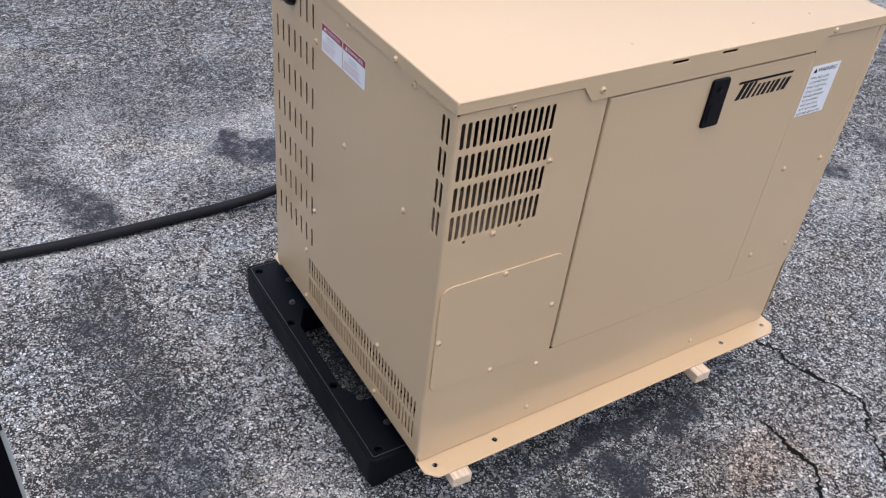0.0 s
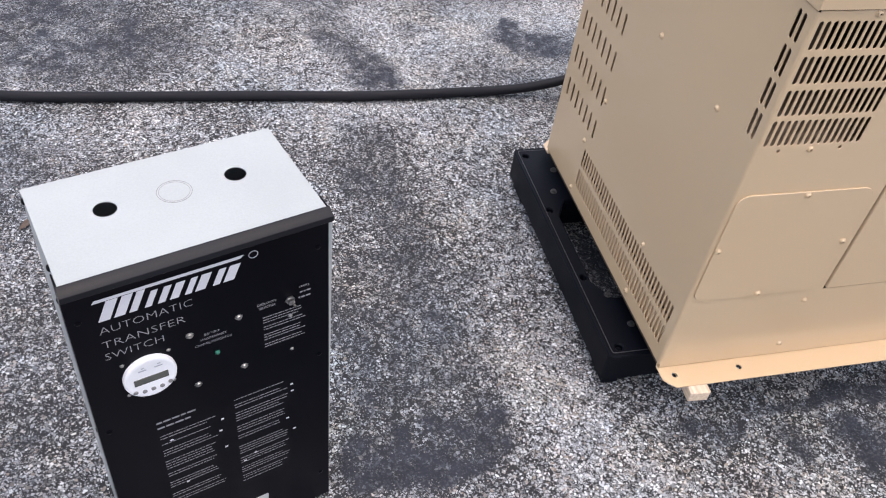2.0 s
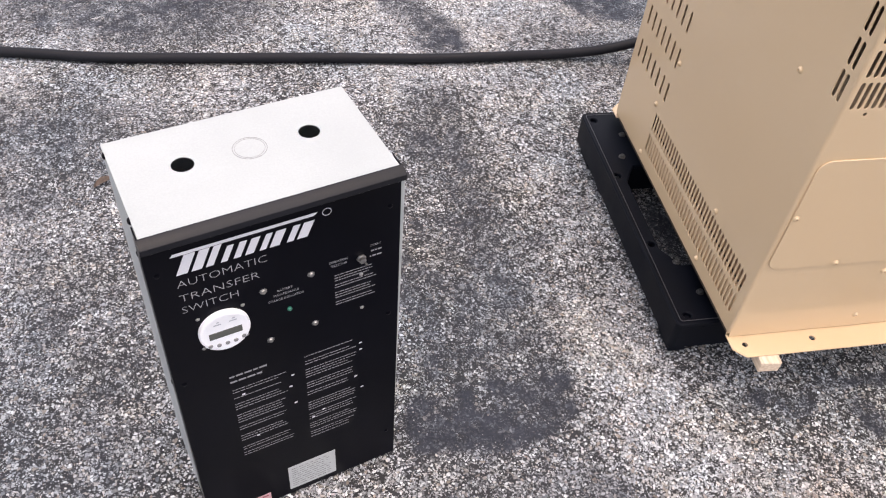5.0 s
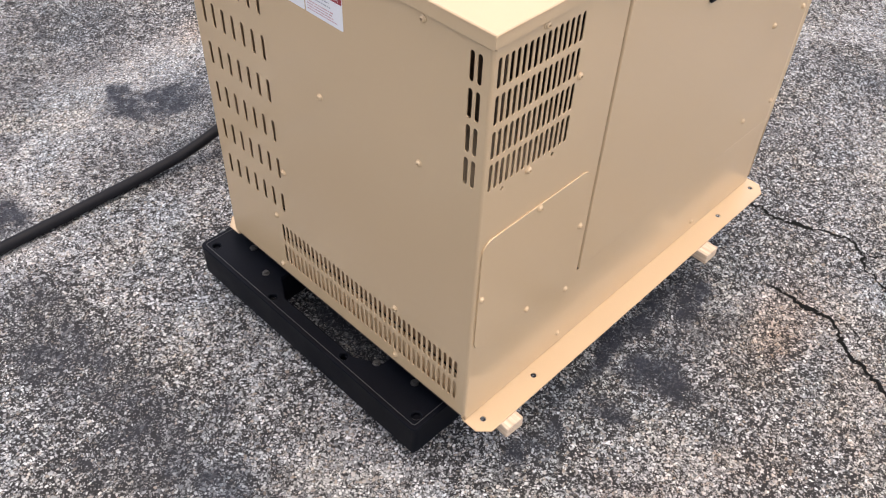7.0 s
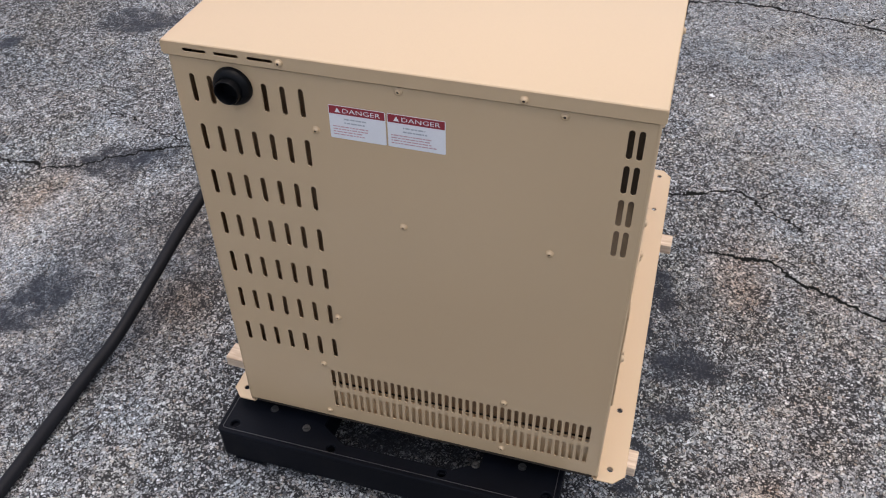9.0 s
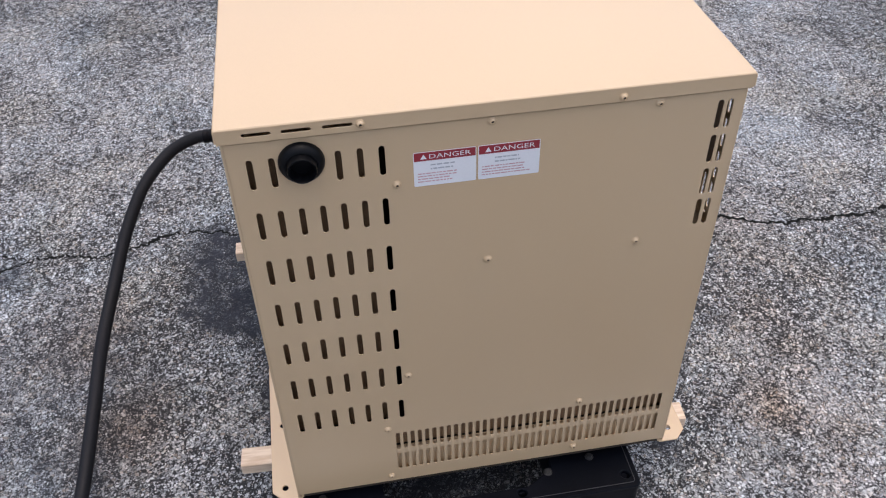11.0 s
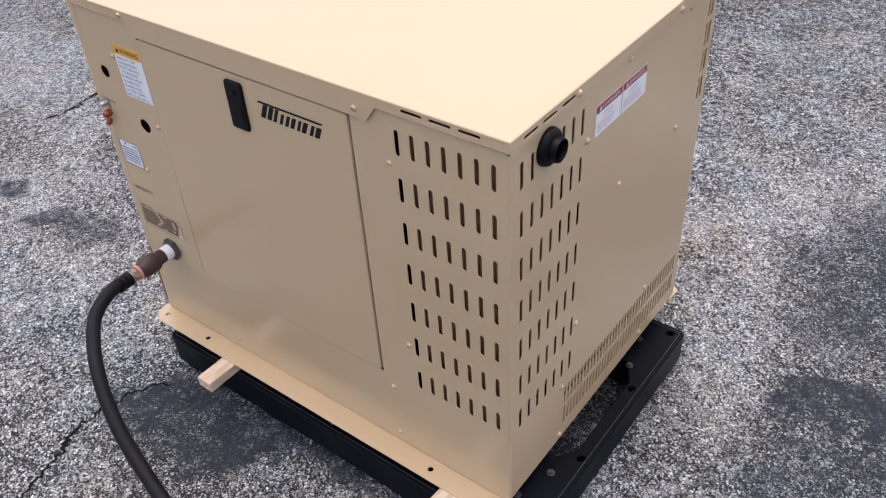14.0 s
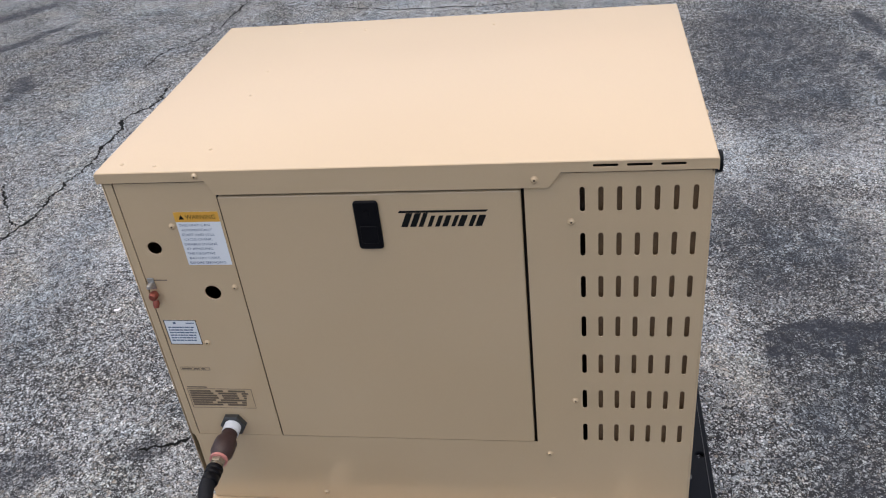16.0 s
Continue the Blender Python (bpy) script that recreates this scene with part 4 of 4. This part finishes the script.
# ---- wooden sticks under the flanges ----
for k, (xa, ya, xb, yb) in enumerate(((0.066, -0.062, 0.112, 0.776), (0.701, -0.070, 0.7125, 0.790))):
    way = Vector((xb - xa, yb - ya, 0))
    m = basis(((xa + xb) / 2, (ya + yb) / 2, 0.1213), (way.y, -way.x, 0), way)
    me = box(-0.0205, 0.0205, -way.length / 2, way.length / 2, -0.0127, 0.0127, 0.0016, 1)
    ob = new("wooden_stick", finish(me, "wooden_stick", WOOD))
    ob.matrix_world = m
    tagged(ob, "pale bare pine stick laid across black pad under generator", "wood stick", "sticks under the generator")

# ---- black pad ----
pad = thing("mounting_pad", (0.42, 0.39, 0.0), "black composite mounting pad with bolt holes, lying on asphalt", "pad")
PX0, PX1, PY0, PY1, PT = -0.064, 0.915, 0.062, 0.725, 0.1085
DECK = basis((0, 0, PT), (1, 0, 0), (0, 1, 0))
openings = []
for x0, x1 in ((-0.028, 0.20), (0.27, 0.58), (0.65, 0.87)):
    c = 0.03
    openings.append([(x0, 0.265), (x0 + c, 0.215), (x1 - c, 0.215), (x1, 0.265), (x1, 0.475), (x1 - c, 0.525), (x0 + c, 0.525), (x0, 0.475)])
bolts = [(-0.036, 0.085), (-0.040, 0.695), (-0.044, 0.495), (-0.040, 0.279), (0.88, 0.09), (0.88, 0.69), (0.42, 0.70), (0.42, 0.09)]
part("deck", sheet([rect(PX0, PY0, PX1, PY1, 0.012)] + openings + [circle(x, y, 0.0085, 12) for x, y in bolts], 0.012, DECK, 0.002), PLASTIC, pad, smooth=35)
part("skirt", sheet([rect(PX0 + 0.001, PY0 + 0.001, PX1 - 0.001, PY1 - 0.001, 0.012), rect(PX0 + 0.009, PY0 + 0.009, PX1 - 0.009, PY1 - 0.009, 0.008)], PT - 0.034 - 0.010, DECK, 0.0015, -0.0105), PLASTIC, pad, smooth=35)
for lp in openings:
    cx = sum(p[0] for p in lp) / 8
    cy = sum(p[1] for p in lp) / 8
    part("opening_wall", sheet([[(cx + (u - cx) * 1.06, cy + (v - cy) * 1.04) for u, v in lp], lp], PT - 0.034 - 0.010, DECK, 0.001, -0.0105), PLASTIC, pad, smooth=35)
for x in (-0.03, 0.23, 0.61, 0.885):
    for y in (0.11, 0.37, 0.68):
        if y == 0.37 and x in (-0.03, 0.885):
            continue
        part("foot", box(x - 0.018, x + 0.018, y - 0.03, y + 0.03, 0.0, 0.099, 0.002), PLASTIC, pad)
for x, y in ((0.012, 0.635), (-0.014, 0.557), (-0.007, 0.223), (0.012, 0.139), (0.034, 0.205)):
    part("pad_bolt", lathe([(0.008, PT), (0.008, PT + 0.002), (0.0055, PT + 0.0022), (0.005, PT + 0.006)], Matrix.Translation((x, y, 0)), 10), BOLT, pad, smooth=40)
bead = [rect(PX0 + 0.009, PY0 + 0.009, PX1 - 0.009, PY1 - 0.009, 0.006), rect(PX0 + 0.0102, PY0 + 0.0102, PX1 - 0.0102, PY1 - 0.0102, 0.005)]
part("edge_bead", sheet(bead, 0.0012, DECK, 0.0002, 0.0008), BEAD, pad, "moulded bead with its highlight painted in")

# ---- transfer switch cabinet ----
AW, AD, AH = 0.3235, 0.183, 0.657
turn = radians(17.38)
ex, ey = Vector((math.cos(turn), math.sin(turn), 0)), Vector((-math.sin(turn), math.cos(turn), 0))
ez = (Vector((0, 0, 1)) - 0.0138 * ex + 0.0308 * ey).normalized()  # it leans back a little on the uneven pavement
ex = (ex - ez * ex.dot(ez)).normalized()
ey = ez.cross(ex)
FRONT_LEFT = Vector((-0.944, -0.171, 0.001))
ats = thing("transfer_switch", FRONT_LEFT + ex * AW / 2 + ey * AD / 2, "pale grey metal transfer switch cabinet with black front cover", "switch box")
FACE = basis(FRONT_LEFT, ex, ez)
PRINTED = FACE @ Matrix.Diagonal((1.017, 0.9595, 1, 1))
ATOP = basis(FRONT_LEFT + ez * AH, ex, ey)
LEFT = basis(FRONT_LEFT + ey * AD, -ey, ez)
RIGHT = basis(FRONT_LEFT + ex * AW, ey, ez)
BACK = basis(FRONT_LEFT + ex * AW + ey * AD, -ex, ez)
BOTTOM = basis(FRONT_LEFT + ey * AD, ex, -ey)


h1, h2, h3 = (0.081, 0.105), (0.246, 0.1058), (0.1655, 0.1030)
t = 0.0018
part("top_plate", sheet([rect(0, -0.0040, AW, AD), circle(*h1, 0.0142, 24), circle(*h2, 0.0140, 24)], t, ATOP, 0.0003), CABINET, ats, "pale grey top with two conduit holes", 35)
for m, loop in ((LEFT, rect(0.0, 0.004, AD - 0.004, AH - 0.002)), (RIGHT, rect(0.004, 0.004, AD, AH - 0.002))):
    part("side_plate", sheet([loop], t, m, 0.0003), CABINET, ats, smooth=35)
part("back_plate", sheet([rect(0.002, 0.004, AW - 0.002, AH - 0.002)], t, BACK, 0.0003), CABINET, ats, smooth=35)
part("bottom_plate", sheet([rect(0.002, 0.002, AW - 0.002, AD - 0.004)], t, BOTTOM, 0.0003), CABINET, ats, smooth=35)
# unseen filler block, dark as the shade below the conduit holes
part("inside", box(0.02, AW - 0.02, 0.012, AD - 0.01, 0.05, 0.52, m=basis(FRONT_LEFT, ex, ey)), INSIDE, ats)
part("knockout", sheet([circle(*h3, 0.0193, 36), circle(*h3, 0.0188, 36)], 0.0003, ATOP, 0.00005, 0.0003), RING, ats)
part("knockout", flat([circle(*h3, 0.0220, 36), circle(*h3, 0.0213, 36)], ATOP, 0.0003), RING, ats)
def cover_hood():
    """The folded hood along the top of the cover: it slopes forward from the box and turns down over the face."""
    profile = [(-0.0042, AH + 0.0020), (-0.0060, AH + 0.0018), (-0.0168, AH - 0.0040), (-0.0179, AH - 0.0050), (-0.0182, AH - 0.0064), (-0.0182, AH - 0.0130), (-0.0174, AH - 0.0138),
               (-0.0050, AH - 0.0138), (-0.0050, AH - 0.0030), (-0.0042, AH - 0.0024)]
    bm, m = bmesh.new(), basis(FRONT_LEFT, ex, ey)
    ends = [[bm.verts.new(m @ Vector((x, y, z))) for y, z in profile] for x in (-0.0028, AW + 0.0030)]
    n = len(profile)
    for k in range(n):
        bm.faces.new((ends[0][k], ends[1][k], ends[1][(k + 1) % n], ends[0][(k + 1) % n]))
    for end in ends:
        bm.faces.new(end)
    bmesh.ops.recalc_face_normals(bm, faces=list(bm.faces))
    return bm


# cover: a folded pan that overlaps the box at the front and top
cover = part("cover", joined(sheet([rect(-0.002, 0.002, AW + 0.002, AH - 0.004, 0.001)], 0.0024, FACE, 0.0003, 0.005),
                             box(-0.0025, -0.0005, -0.004, 0.0200, 0.003, AH + 0.001, 0.0006, 1, basis(FRONT_LEFT, ex, ey)),
                             box(AW + 0.0005, AW + 0.0025, -0.004, 0.0200, 0.003, AH + 0.001, 0.0006, 1, basis(FRONT_LEFT, ex, ey))), COVER, ats, "black painted steel cover", 35)
# same black paint as the cover, greyed to stand for reflected sky
part("hood", cover_hood(), HOOD, cover, "black hood along top of cover, sky reflection in its colour", 35)
part("side_flange", sheet([[(AW + 0.0022, 0.020), (AW + 0.0030, 0.020), (AW + 0.0090, AH - 0.060), (AW + 0.0095, AH - 0.026), (AW + 0.0060, AH - 0.021), (AW + 0.0022, AH - 0.023)]], 0.0016, FACE, 0.0003, 0.001), CABINET, ats, "bent grey edge of cabinet side", 35)
Z = 0.0052
marks = emblem(0.028, 0.611, 0.208, 0.648)
for k, shape in enumerate(marks):
    part("emblem_block" if k else "emblem_bar", flat([shape], PRINTED, Z + 0.0002), WHITEPRINT, cover, "" if k else "white bar of slanted maker's mark")
part("emblem_dot", flat([circle(0.2196, 0.6437, 0.0062, 20), circle(0.2196, 0.6437, 0.0054, 20)], PRINTED, Z + 0.0002), WHITEPRINT, cover)
part("title", words([("AUTOMATIC", 0.029, 0.5885, 0.0125, 0.110), ("TRANSFER", 0.0285, 0.563, 0.0125, 0.099), ("SWITCH", 0.0285, 0.541, 0.0125, 0.070)], PRINTED, Z, 0.02), TITLE, cover, "thin white lettering")
prints("lettering", words([("OPERATION", 0.219, 0.545, 0.0042, 0.0255), ("SELECTOR", 0.221, 0.5375, 0.0042, 0.023), ("START", 0.277, 0.5545, 0.0042, 0.0155),
                         ("BATTERY", 0.1476, 0.5245, 0.0042, 0.020), ("MAINTENANCE", 0.1420, 0.5160, 0.0042, 0.034), ("CHARGE INDICATOR", 0.1340, 0.5070, 0.0042, 0.0485)], PRINTED, Z, 0.008), TITLE, cover)
arng = random.Random(9)
lines = []
for v, n in ((0.519, 3), (0.500, 2), (0.484, 3), (0.464, 2)):
    lines += print_lines(0.2255, v, 0.060, n, 0.0052, 0.0017, arng, 0.22, 0.0030)
lines += print_lines(0.278, 0.5450, 0.018, 1, 0.004, 0.0028, arng, 0.1) + print_lines(0.276, 0.5350, 0.018, 1, 0.004, 0.0028, arng, 0.1)
lines += print_lines(0.068, 0.378, 0.055, 1, 0.006, 0.0036, arng, 0.1, 0.006) + print_lines(0.068, 0.366, 0.048, 1, 0.006, 0.0036, arng, 0.1, 0.006)
for v, n in ((0.347, 2), (0.327, 1), (0.312, 3), (0.284, 4), (0.252, 2), (0.228, 3), (0.196, 2), (0.180, 2)):
    lines += print_lines(0.0690, v, 0.080, n, 0.0062, 0.0017, arng, 0.2, 0.0034)
for v, n in ((0.366, 1), (0.354, 2), (0.334, 4), (0.300, 3), (0.276, 2), (0.248, 4), (0.216, 3), (0.190, 3), (0.166, 2), (0.152, 1)):
    lines += print_lines(0.1750, v, 0.080, n, 0.0062, 0.0017, arng, 0.2, 0.0034)
prints("print", bars(lines, PRINTED, Z + 0.0003), DIMPRINT, cover, "rows of thin white print")
spec_marks = [(0.1535, 0.333), (0.149, 0.307), (0.154, 0.262), (0.2585, 0.352), (0.2590, 0.336), (0.2500, 0.272), (0.2600, 0.238), (0.1790, 0.205), (0.1960, 0.216), (0.081, 0.330), (0.092, 0.213)]
prints("print_marks", bars([(u, v, 0.0045, 0.0035) for u, v in spec_marks], PRINTED, Z + 0.0005), WHITEPRINT, cover)

DIAL = PRINTED @ Matrix.Translation((0.0735, 0.489, Z))
oval = Matrix.Diagonal((0.0335, 0.0372, 1, 1))
timer = part("timer", lathe([(1.0, 0.0), (1.0, 0.004), (0.97, 0.0065), (0.90, 0.0075), (0.86, 0.0072)], DIAL @ oval, 48), WHITE, ats, "white oval clock timer with display", 35)
part("display", sheet([rect(-0.0215, -0.0075, 0.0215, 0.0045, 0.001)], 0.001, DIAL, 0.0002, 0.0079), LCD, timer, "grey liquid crystal display")
for k in range(5):
    part("button", lathe([(0.0030, 0.0070), (0.0030, 0.0086), (0.0022, 0.0092)], DIAL @ Matrix.Translation((-0.0220 + 0.011 * k, -0.0190 + (0.0 if k in (0, 4) else -0.003), 0)), 10), RING, timer, smooth=40)
prints("print", bars([(-0.014, 0.018, 0.010, 0.0022), (0.006, 0.018, 0.010, 0.0022), (-0.010, 0.0225, 0.004, 0.002), (0.010, 0.0225, 0.004, 0.002)], DIAL, 0.0078), FADED, timer)
teeth = [((0.0056 if k % 2 else 0.0040) * math.cos(math.pi * k / 9), (0.0056 if k % 2 else 0.0040) * math.sin(math.pi * k / 9)) for k in range(18)]
STUDM = finish(joined(sheet([teeth], 0.0008, Matrix(), 0.0001, 0.0009), lathe([(0.0040, 0.0), (0.0040, 0.0018), (0.0032, 0.0030), (0.0014, 0.0034), (0.0012, 0.0026)], Matrix(), 14)), "cover_screw", CHROME, 40)
for u, v in ((0.1294, 0.5355), (0.1937, 0.5386), (0.1948, 0.4360), (0.1308, 0.4325)):
    piece("cover_screw", STUDM, PRINTED @ Matrix.Translation((u, v, Z)), ats, "bright nickel screw head")
for u, v, s in ((0.0439, 0.522, 0.55), (0.1014, 0.5221, 0.55), (0.0442, 0.461, 0.55), (0.1014, 0.461, 0.55), (0.2636, 0.5062, 0.6), (0.2639, 0.4347, 0.6)):
    piece("small_screw", STUDM, PRINTED @ Matrix.Translation((u, v, Z)) @ Matrix.Diagonal((s, s, s, 1)), ats)
RIVETM = finish(lathe([(0.0036, 0.0), (0.0034, 0.0010), (0.0018, 0.0018)], Matrix(), 12), "cover_rivet", COVER, 40)
for u, v in ((0.305, 0.62), (0.305, 0.40), (0.305, 0.08), (0.010, 0.62), (0.010, 0.40), (0.010, 0.08)):
    piece("cover_rivet", RIVETM, PRINTED @ Matrix.Translation((u, v, Z)), ats, "black painted rivet")
for u, v in ((0.022, 0.655), (0.150, 0.655), (0.158, 0.610), (0.158, 0.36)):
    piece("side_rivet", RIVETM, LEFT @ Matrix.Translation((u, v, 0.0)) @ Matrix.Diagonal((1.3, 1.3, 1.8, 1)), ats, "dark rivet on cabinet side")
SW = PRINTED @ Matrix.Translation((0.2639, 0.5385, Z)) @ Matrix.Diagonal((0.8, 0.8, 0.9, 1))
toggle = part("toggle_switch", joined(lathe([(0.0085, 0.0), (0.0085, 0.002), (0.0070, 0.0025)], SW, 6), lathe([(0.0058, 0.002), (0.0058, 0.008), (0.0045, 0.0085)], SW, 14)), CHROME, ats, "dull nickel toggle switch", 40)
part("lever", lathe([(0.0018, 0.007), (0.0022, 0.011), (0.0026, 0.0145), (0.0016, 0.0155)], SW @ pose(0, 0, 0, 25, 18, 0), 10), BOLT, toggle, smooth=40)
part("indicator_lamp", lathe([(0.0032, 0.0), (0.0032, 0.002), (0.0018, 0.0038)], PRINTED @ Matrix.Translation((0.161, 0.4848, Z)), 12), GREEN, ats, "small green indicator lens", 40)
lab = part("rating_label", flat([rect(0.1315, 0.0160, 0.2127, 0.0858, 0.001)], PRINTED, Z + 0.0004), SILVER, ats, "silver rating label")
prints("print", bars(print_lines(0.1365, 0.0765, 0.070, 9, 0.0066, 0.0016, arng, 0.15, 0.009), PRINTED, Z + 0.0007), RING, lab)
lab = part("caution_strip", flat([rect(0.0165, 0.0110, 0.0985, 0.0330, 0.001)], PRINTED, Z + 0.0004), PINKPRINT, ats, "pale red caution strip")
prints("print", bars([(0.040, 0.0185, 0.007, 0.004), (0.050, 0.0195, 0.012, 0.004), (0.084, 0.0255, 0.010, 0.003)] + print_lines(0.062, 0.022, 0.02, 1, 0.004, 0.002, arng), PRINTED, Z + 0.0006), REDPRINT, lab)

# ---- small things ----
def paper_scrap():
    """A small crumpled scrap of white paper."""
    bm, rng_ = bmesh.new(), random.Random(14)
    rows = [[bm.verts.new((0.0042 * (i - 2.5) + rng_.uniform(-0.0012, 0.0012), 0.0040 * (j - 1.5) + rng_.uniform(-0.0012, 0.0012), 0.0018 + rng_.uniform(0, 0.0055))) for j in range(4)] for i in range(6)]
    for a, b in zip(rows, rows[1:]):
        for k in range(3):
            bm.faces.new((a[k], b[k], b[k + 1], a[k + 1]))
    bmesh.ops.solidify(bm, geom=list(bm.faces), thickness=0.0004)
    return bm


ob = new("paper_scrap", finish(paper_scrap(), "paper_scrap", WHITE))
ob.matrix_world = pose(1.612, -0.137, -0.0008, 0, 0, 25)
tagged(ob, "small crumpled white paper scrap on asphalt", "litter")


def leaf():
    """A curled dry leaf with a midrib."""
    bm = bmesh.new()
    rows = []
    for i in range(9):
        f = i / 8
        half = 0.0095 * math.sin(math.pi * min(1.0, f * 0.93 + 0.05)) ** 0.8
        lift = 0.003 + 0.006 * math.sin(math.pi * f) + 0.002 * f
        rows.append([bm.verts.new((-0.024 + 0.048 * f, side * half, lift + 0.0045 * abs(side) ** 2 - (0.0006 if side == 0 else 0))) for side in (-1, -0.5, 0, 0.5, 1)])
    for a, b in zip(rows, rows[1:]):
        for k in range(4):
            bm.faces.new((a[k], a[k + 1], b[k + 1], b[k]))
    bmesh.ops.solidify(bm, geom=list(bm.faces), thickness=0.0005)
    for v in bm.verts:
        v.co.z -= 0.0015
    return bm


DRY = plain("dry_leaf_brown", (0.21, 0.155, 0.125), 0.8, grain=150.0, vary=0.35)
ob = new("fallen_leaf", finish(leaf(), "fallen_leaf", DRY, 60))
ob.matrix_world = pose(-1.184, 0.685, 0.0, 0, 0, 38)
tagged(ob, "small dry brown leaf lying curled on grey asphalt", "leaf")

# rivet heads along the lid and a few drops of water
DROP = finish(lathe([(0.0032, 0.0), (0.0030, 0.0007), (0.0018, 0.0013)], Matrix(), 10), "lid_rivet", STEEL, 60)
for x, y in ((0.371, 0.067), (0.648, 0.060), (0.794, 0.056), (0.800, 0.273), (0.799, 0.388), (0.798, 0.605), (0.874, 0.659), (0.935, 0.650)):
    piece("lid_rivet", DROP, Matrix.Translation((x, y, TOP)), lid)


def gravel(cell, seed):
    """Stone chips that stand proud of the worn pavement, half sunk in it: blunt five-sided lumps, close together where the binder is worn off."""
    rs = np.random.RandomState(seed)
    x, y = (g.ravel() for g in np.meshgrid(np.arange(FROM_X + 0.05, FROM_X + STEP * (NX - 6), cell), np.arange(FROM_Y + 0.05, FROM_Y + STEP * (NY - 6), cell), indexing="ij"))
    x, y = x + rs.uniform(-0.55, 0.55, x.shape) * cell, y + rs.uniform(-0.55, 0.55, y.shape) * cell
    tar_shade, worn = tar_and_shade(x, y), worn_bare(x, y)
    rim = np.minimum.reduce([x - FROM_X, FROM_X + STEP * NX - x, y - FROM_Y, FROM_Y + STEP * NY - y])
    worn = np.clip(worn + 0.9 * (patchy(x, y, 0.035, 3, 77) - 0.5), 0, 1)
    chance = (0.28 + 0.56 * worn) * (1 - 0.36 * tar_shade - 0.40 * np.clip((tar_shade - 0.78) / 0.2, 0, 1)) * np.clip(rim / 0.35, 0, 1)
    hidden = (x > 0.10) & (x < 0.90) & (y > 0.12) & (y < 0.66)
    open_at = np.zeros((2000, 2000), bool)
    for px, py, wide in FISSURES:
        i, j, r = int((px - FROM_X) / 0.002), int((py - FROM_Y) / 0.002), int(0.20 * wide / 0.002 + 1)
        if r < i < 1990 and r < j < 1990:
            open_at[i - r:i + r + 1, j - r:j + r + 1] = True
    i, j = np.clip(((x - FROM_X) / 0.002).astype(int), 0, 1999), np.clip(((y - FROM_Y) / 0.002).astype(int), 0, 1999)
    keep = (rs.rand(len(x)) < chance) & ~hidden & ~open_at[i, j]
    x, y, tar_shade = x[keep], y[keep], tar_shade[keep]
    n = len(x)
    size = (0.0011 + 0.0024 * rs.rand(n) ** 1.8) * (1 - 0.35 * tar_shade)
    turn, long = rs.uniform(0, 6.283, n), rs.uniform(1.0, 1.75, n)
    base = np.array([(1, 0), (0.3, 0.95), (-0.8, 0.6), (-0.8, -0.6), (0.3, -0.95)])
    ring = base[None] * (1 + 0.5 * (rs.rand(n, 5, 1) - 0.5)) * size[:, None, None]
    ring[:, :, 0] *= long[:, None]
    c, s_ = np.cos(turn)[:, None], np.sin(turn)[:, None]
    verts = np.zeros((n, 6, 3))
    verts[:, :5, 0] = x[:, None] + ring[:, :, 0] * c - ring[:, :, 1] * s_
    verts[:, :5, 1] = y[:, None] + ring[:, :, 0] * s_ + ring[:, :, 1] * c
    verts[:, :5, 2] = -0.0002
    verts[:, 5, 0] = x + rs.uniform(-0.4, 0.4, n) * size
    verts[:, 5, 1] = y + rs.uniform(-0.4, 0.4, n) * size
    verts[:, 5, 2] = size * rs.uniform(0.28, 0.62, n)
    fan = np.array([(k, (k + 1) % 5, 5) for k in range(5)])
    me = mesh_of("stone_chips", verts.reshape(-1, 3), (fan[None] + 6 * np.arange(n)[:, None, None]).reshape(-1, 3))
    for key, values in (("tar_and_shade", tar_shade), ("rusty", rusted(x, y))):
        me.attributes.new(key, "FLOAT", "POINT").data.foreach_set("value", np.repeat(values, 6).astype(np.float32))
    me.materials.append(CHIPS)
    ob = new("stone_chips", me)
    return tagged(ob, "pale stone chips set close together in the asphalt", "gravel", kind="stuff")


gravel(0.0047, 4)
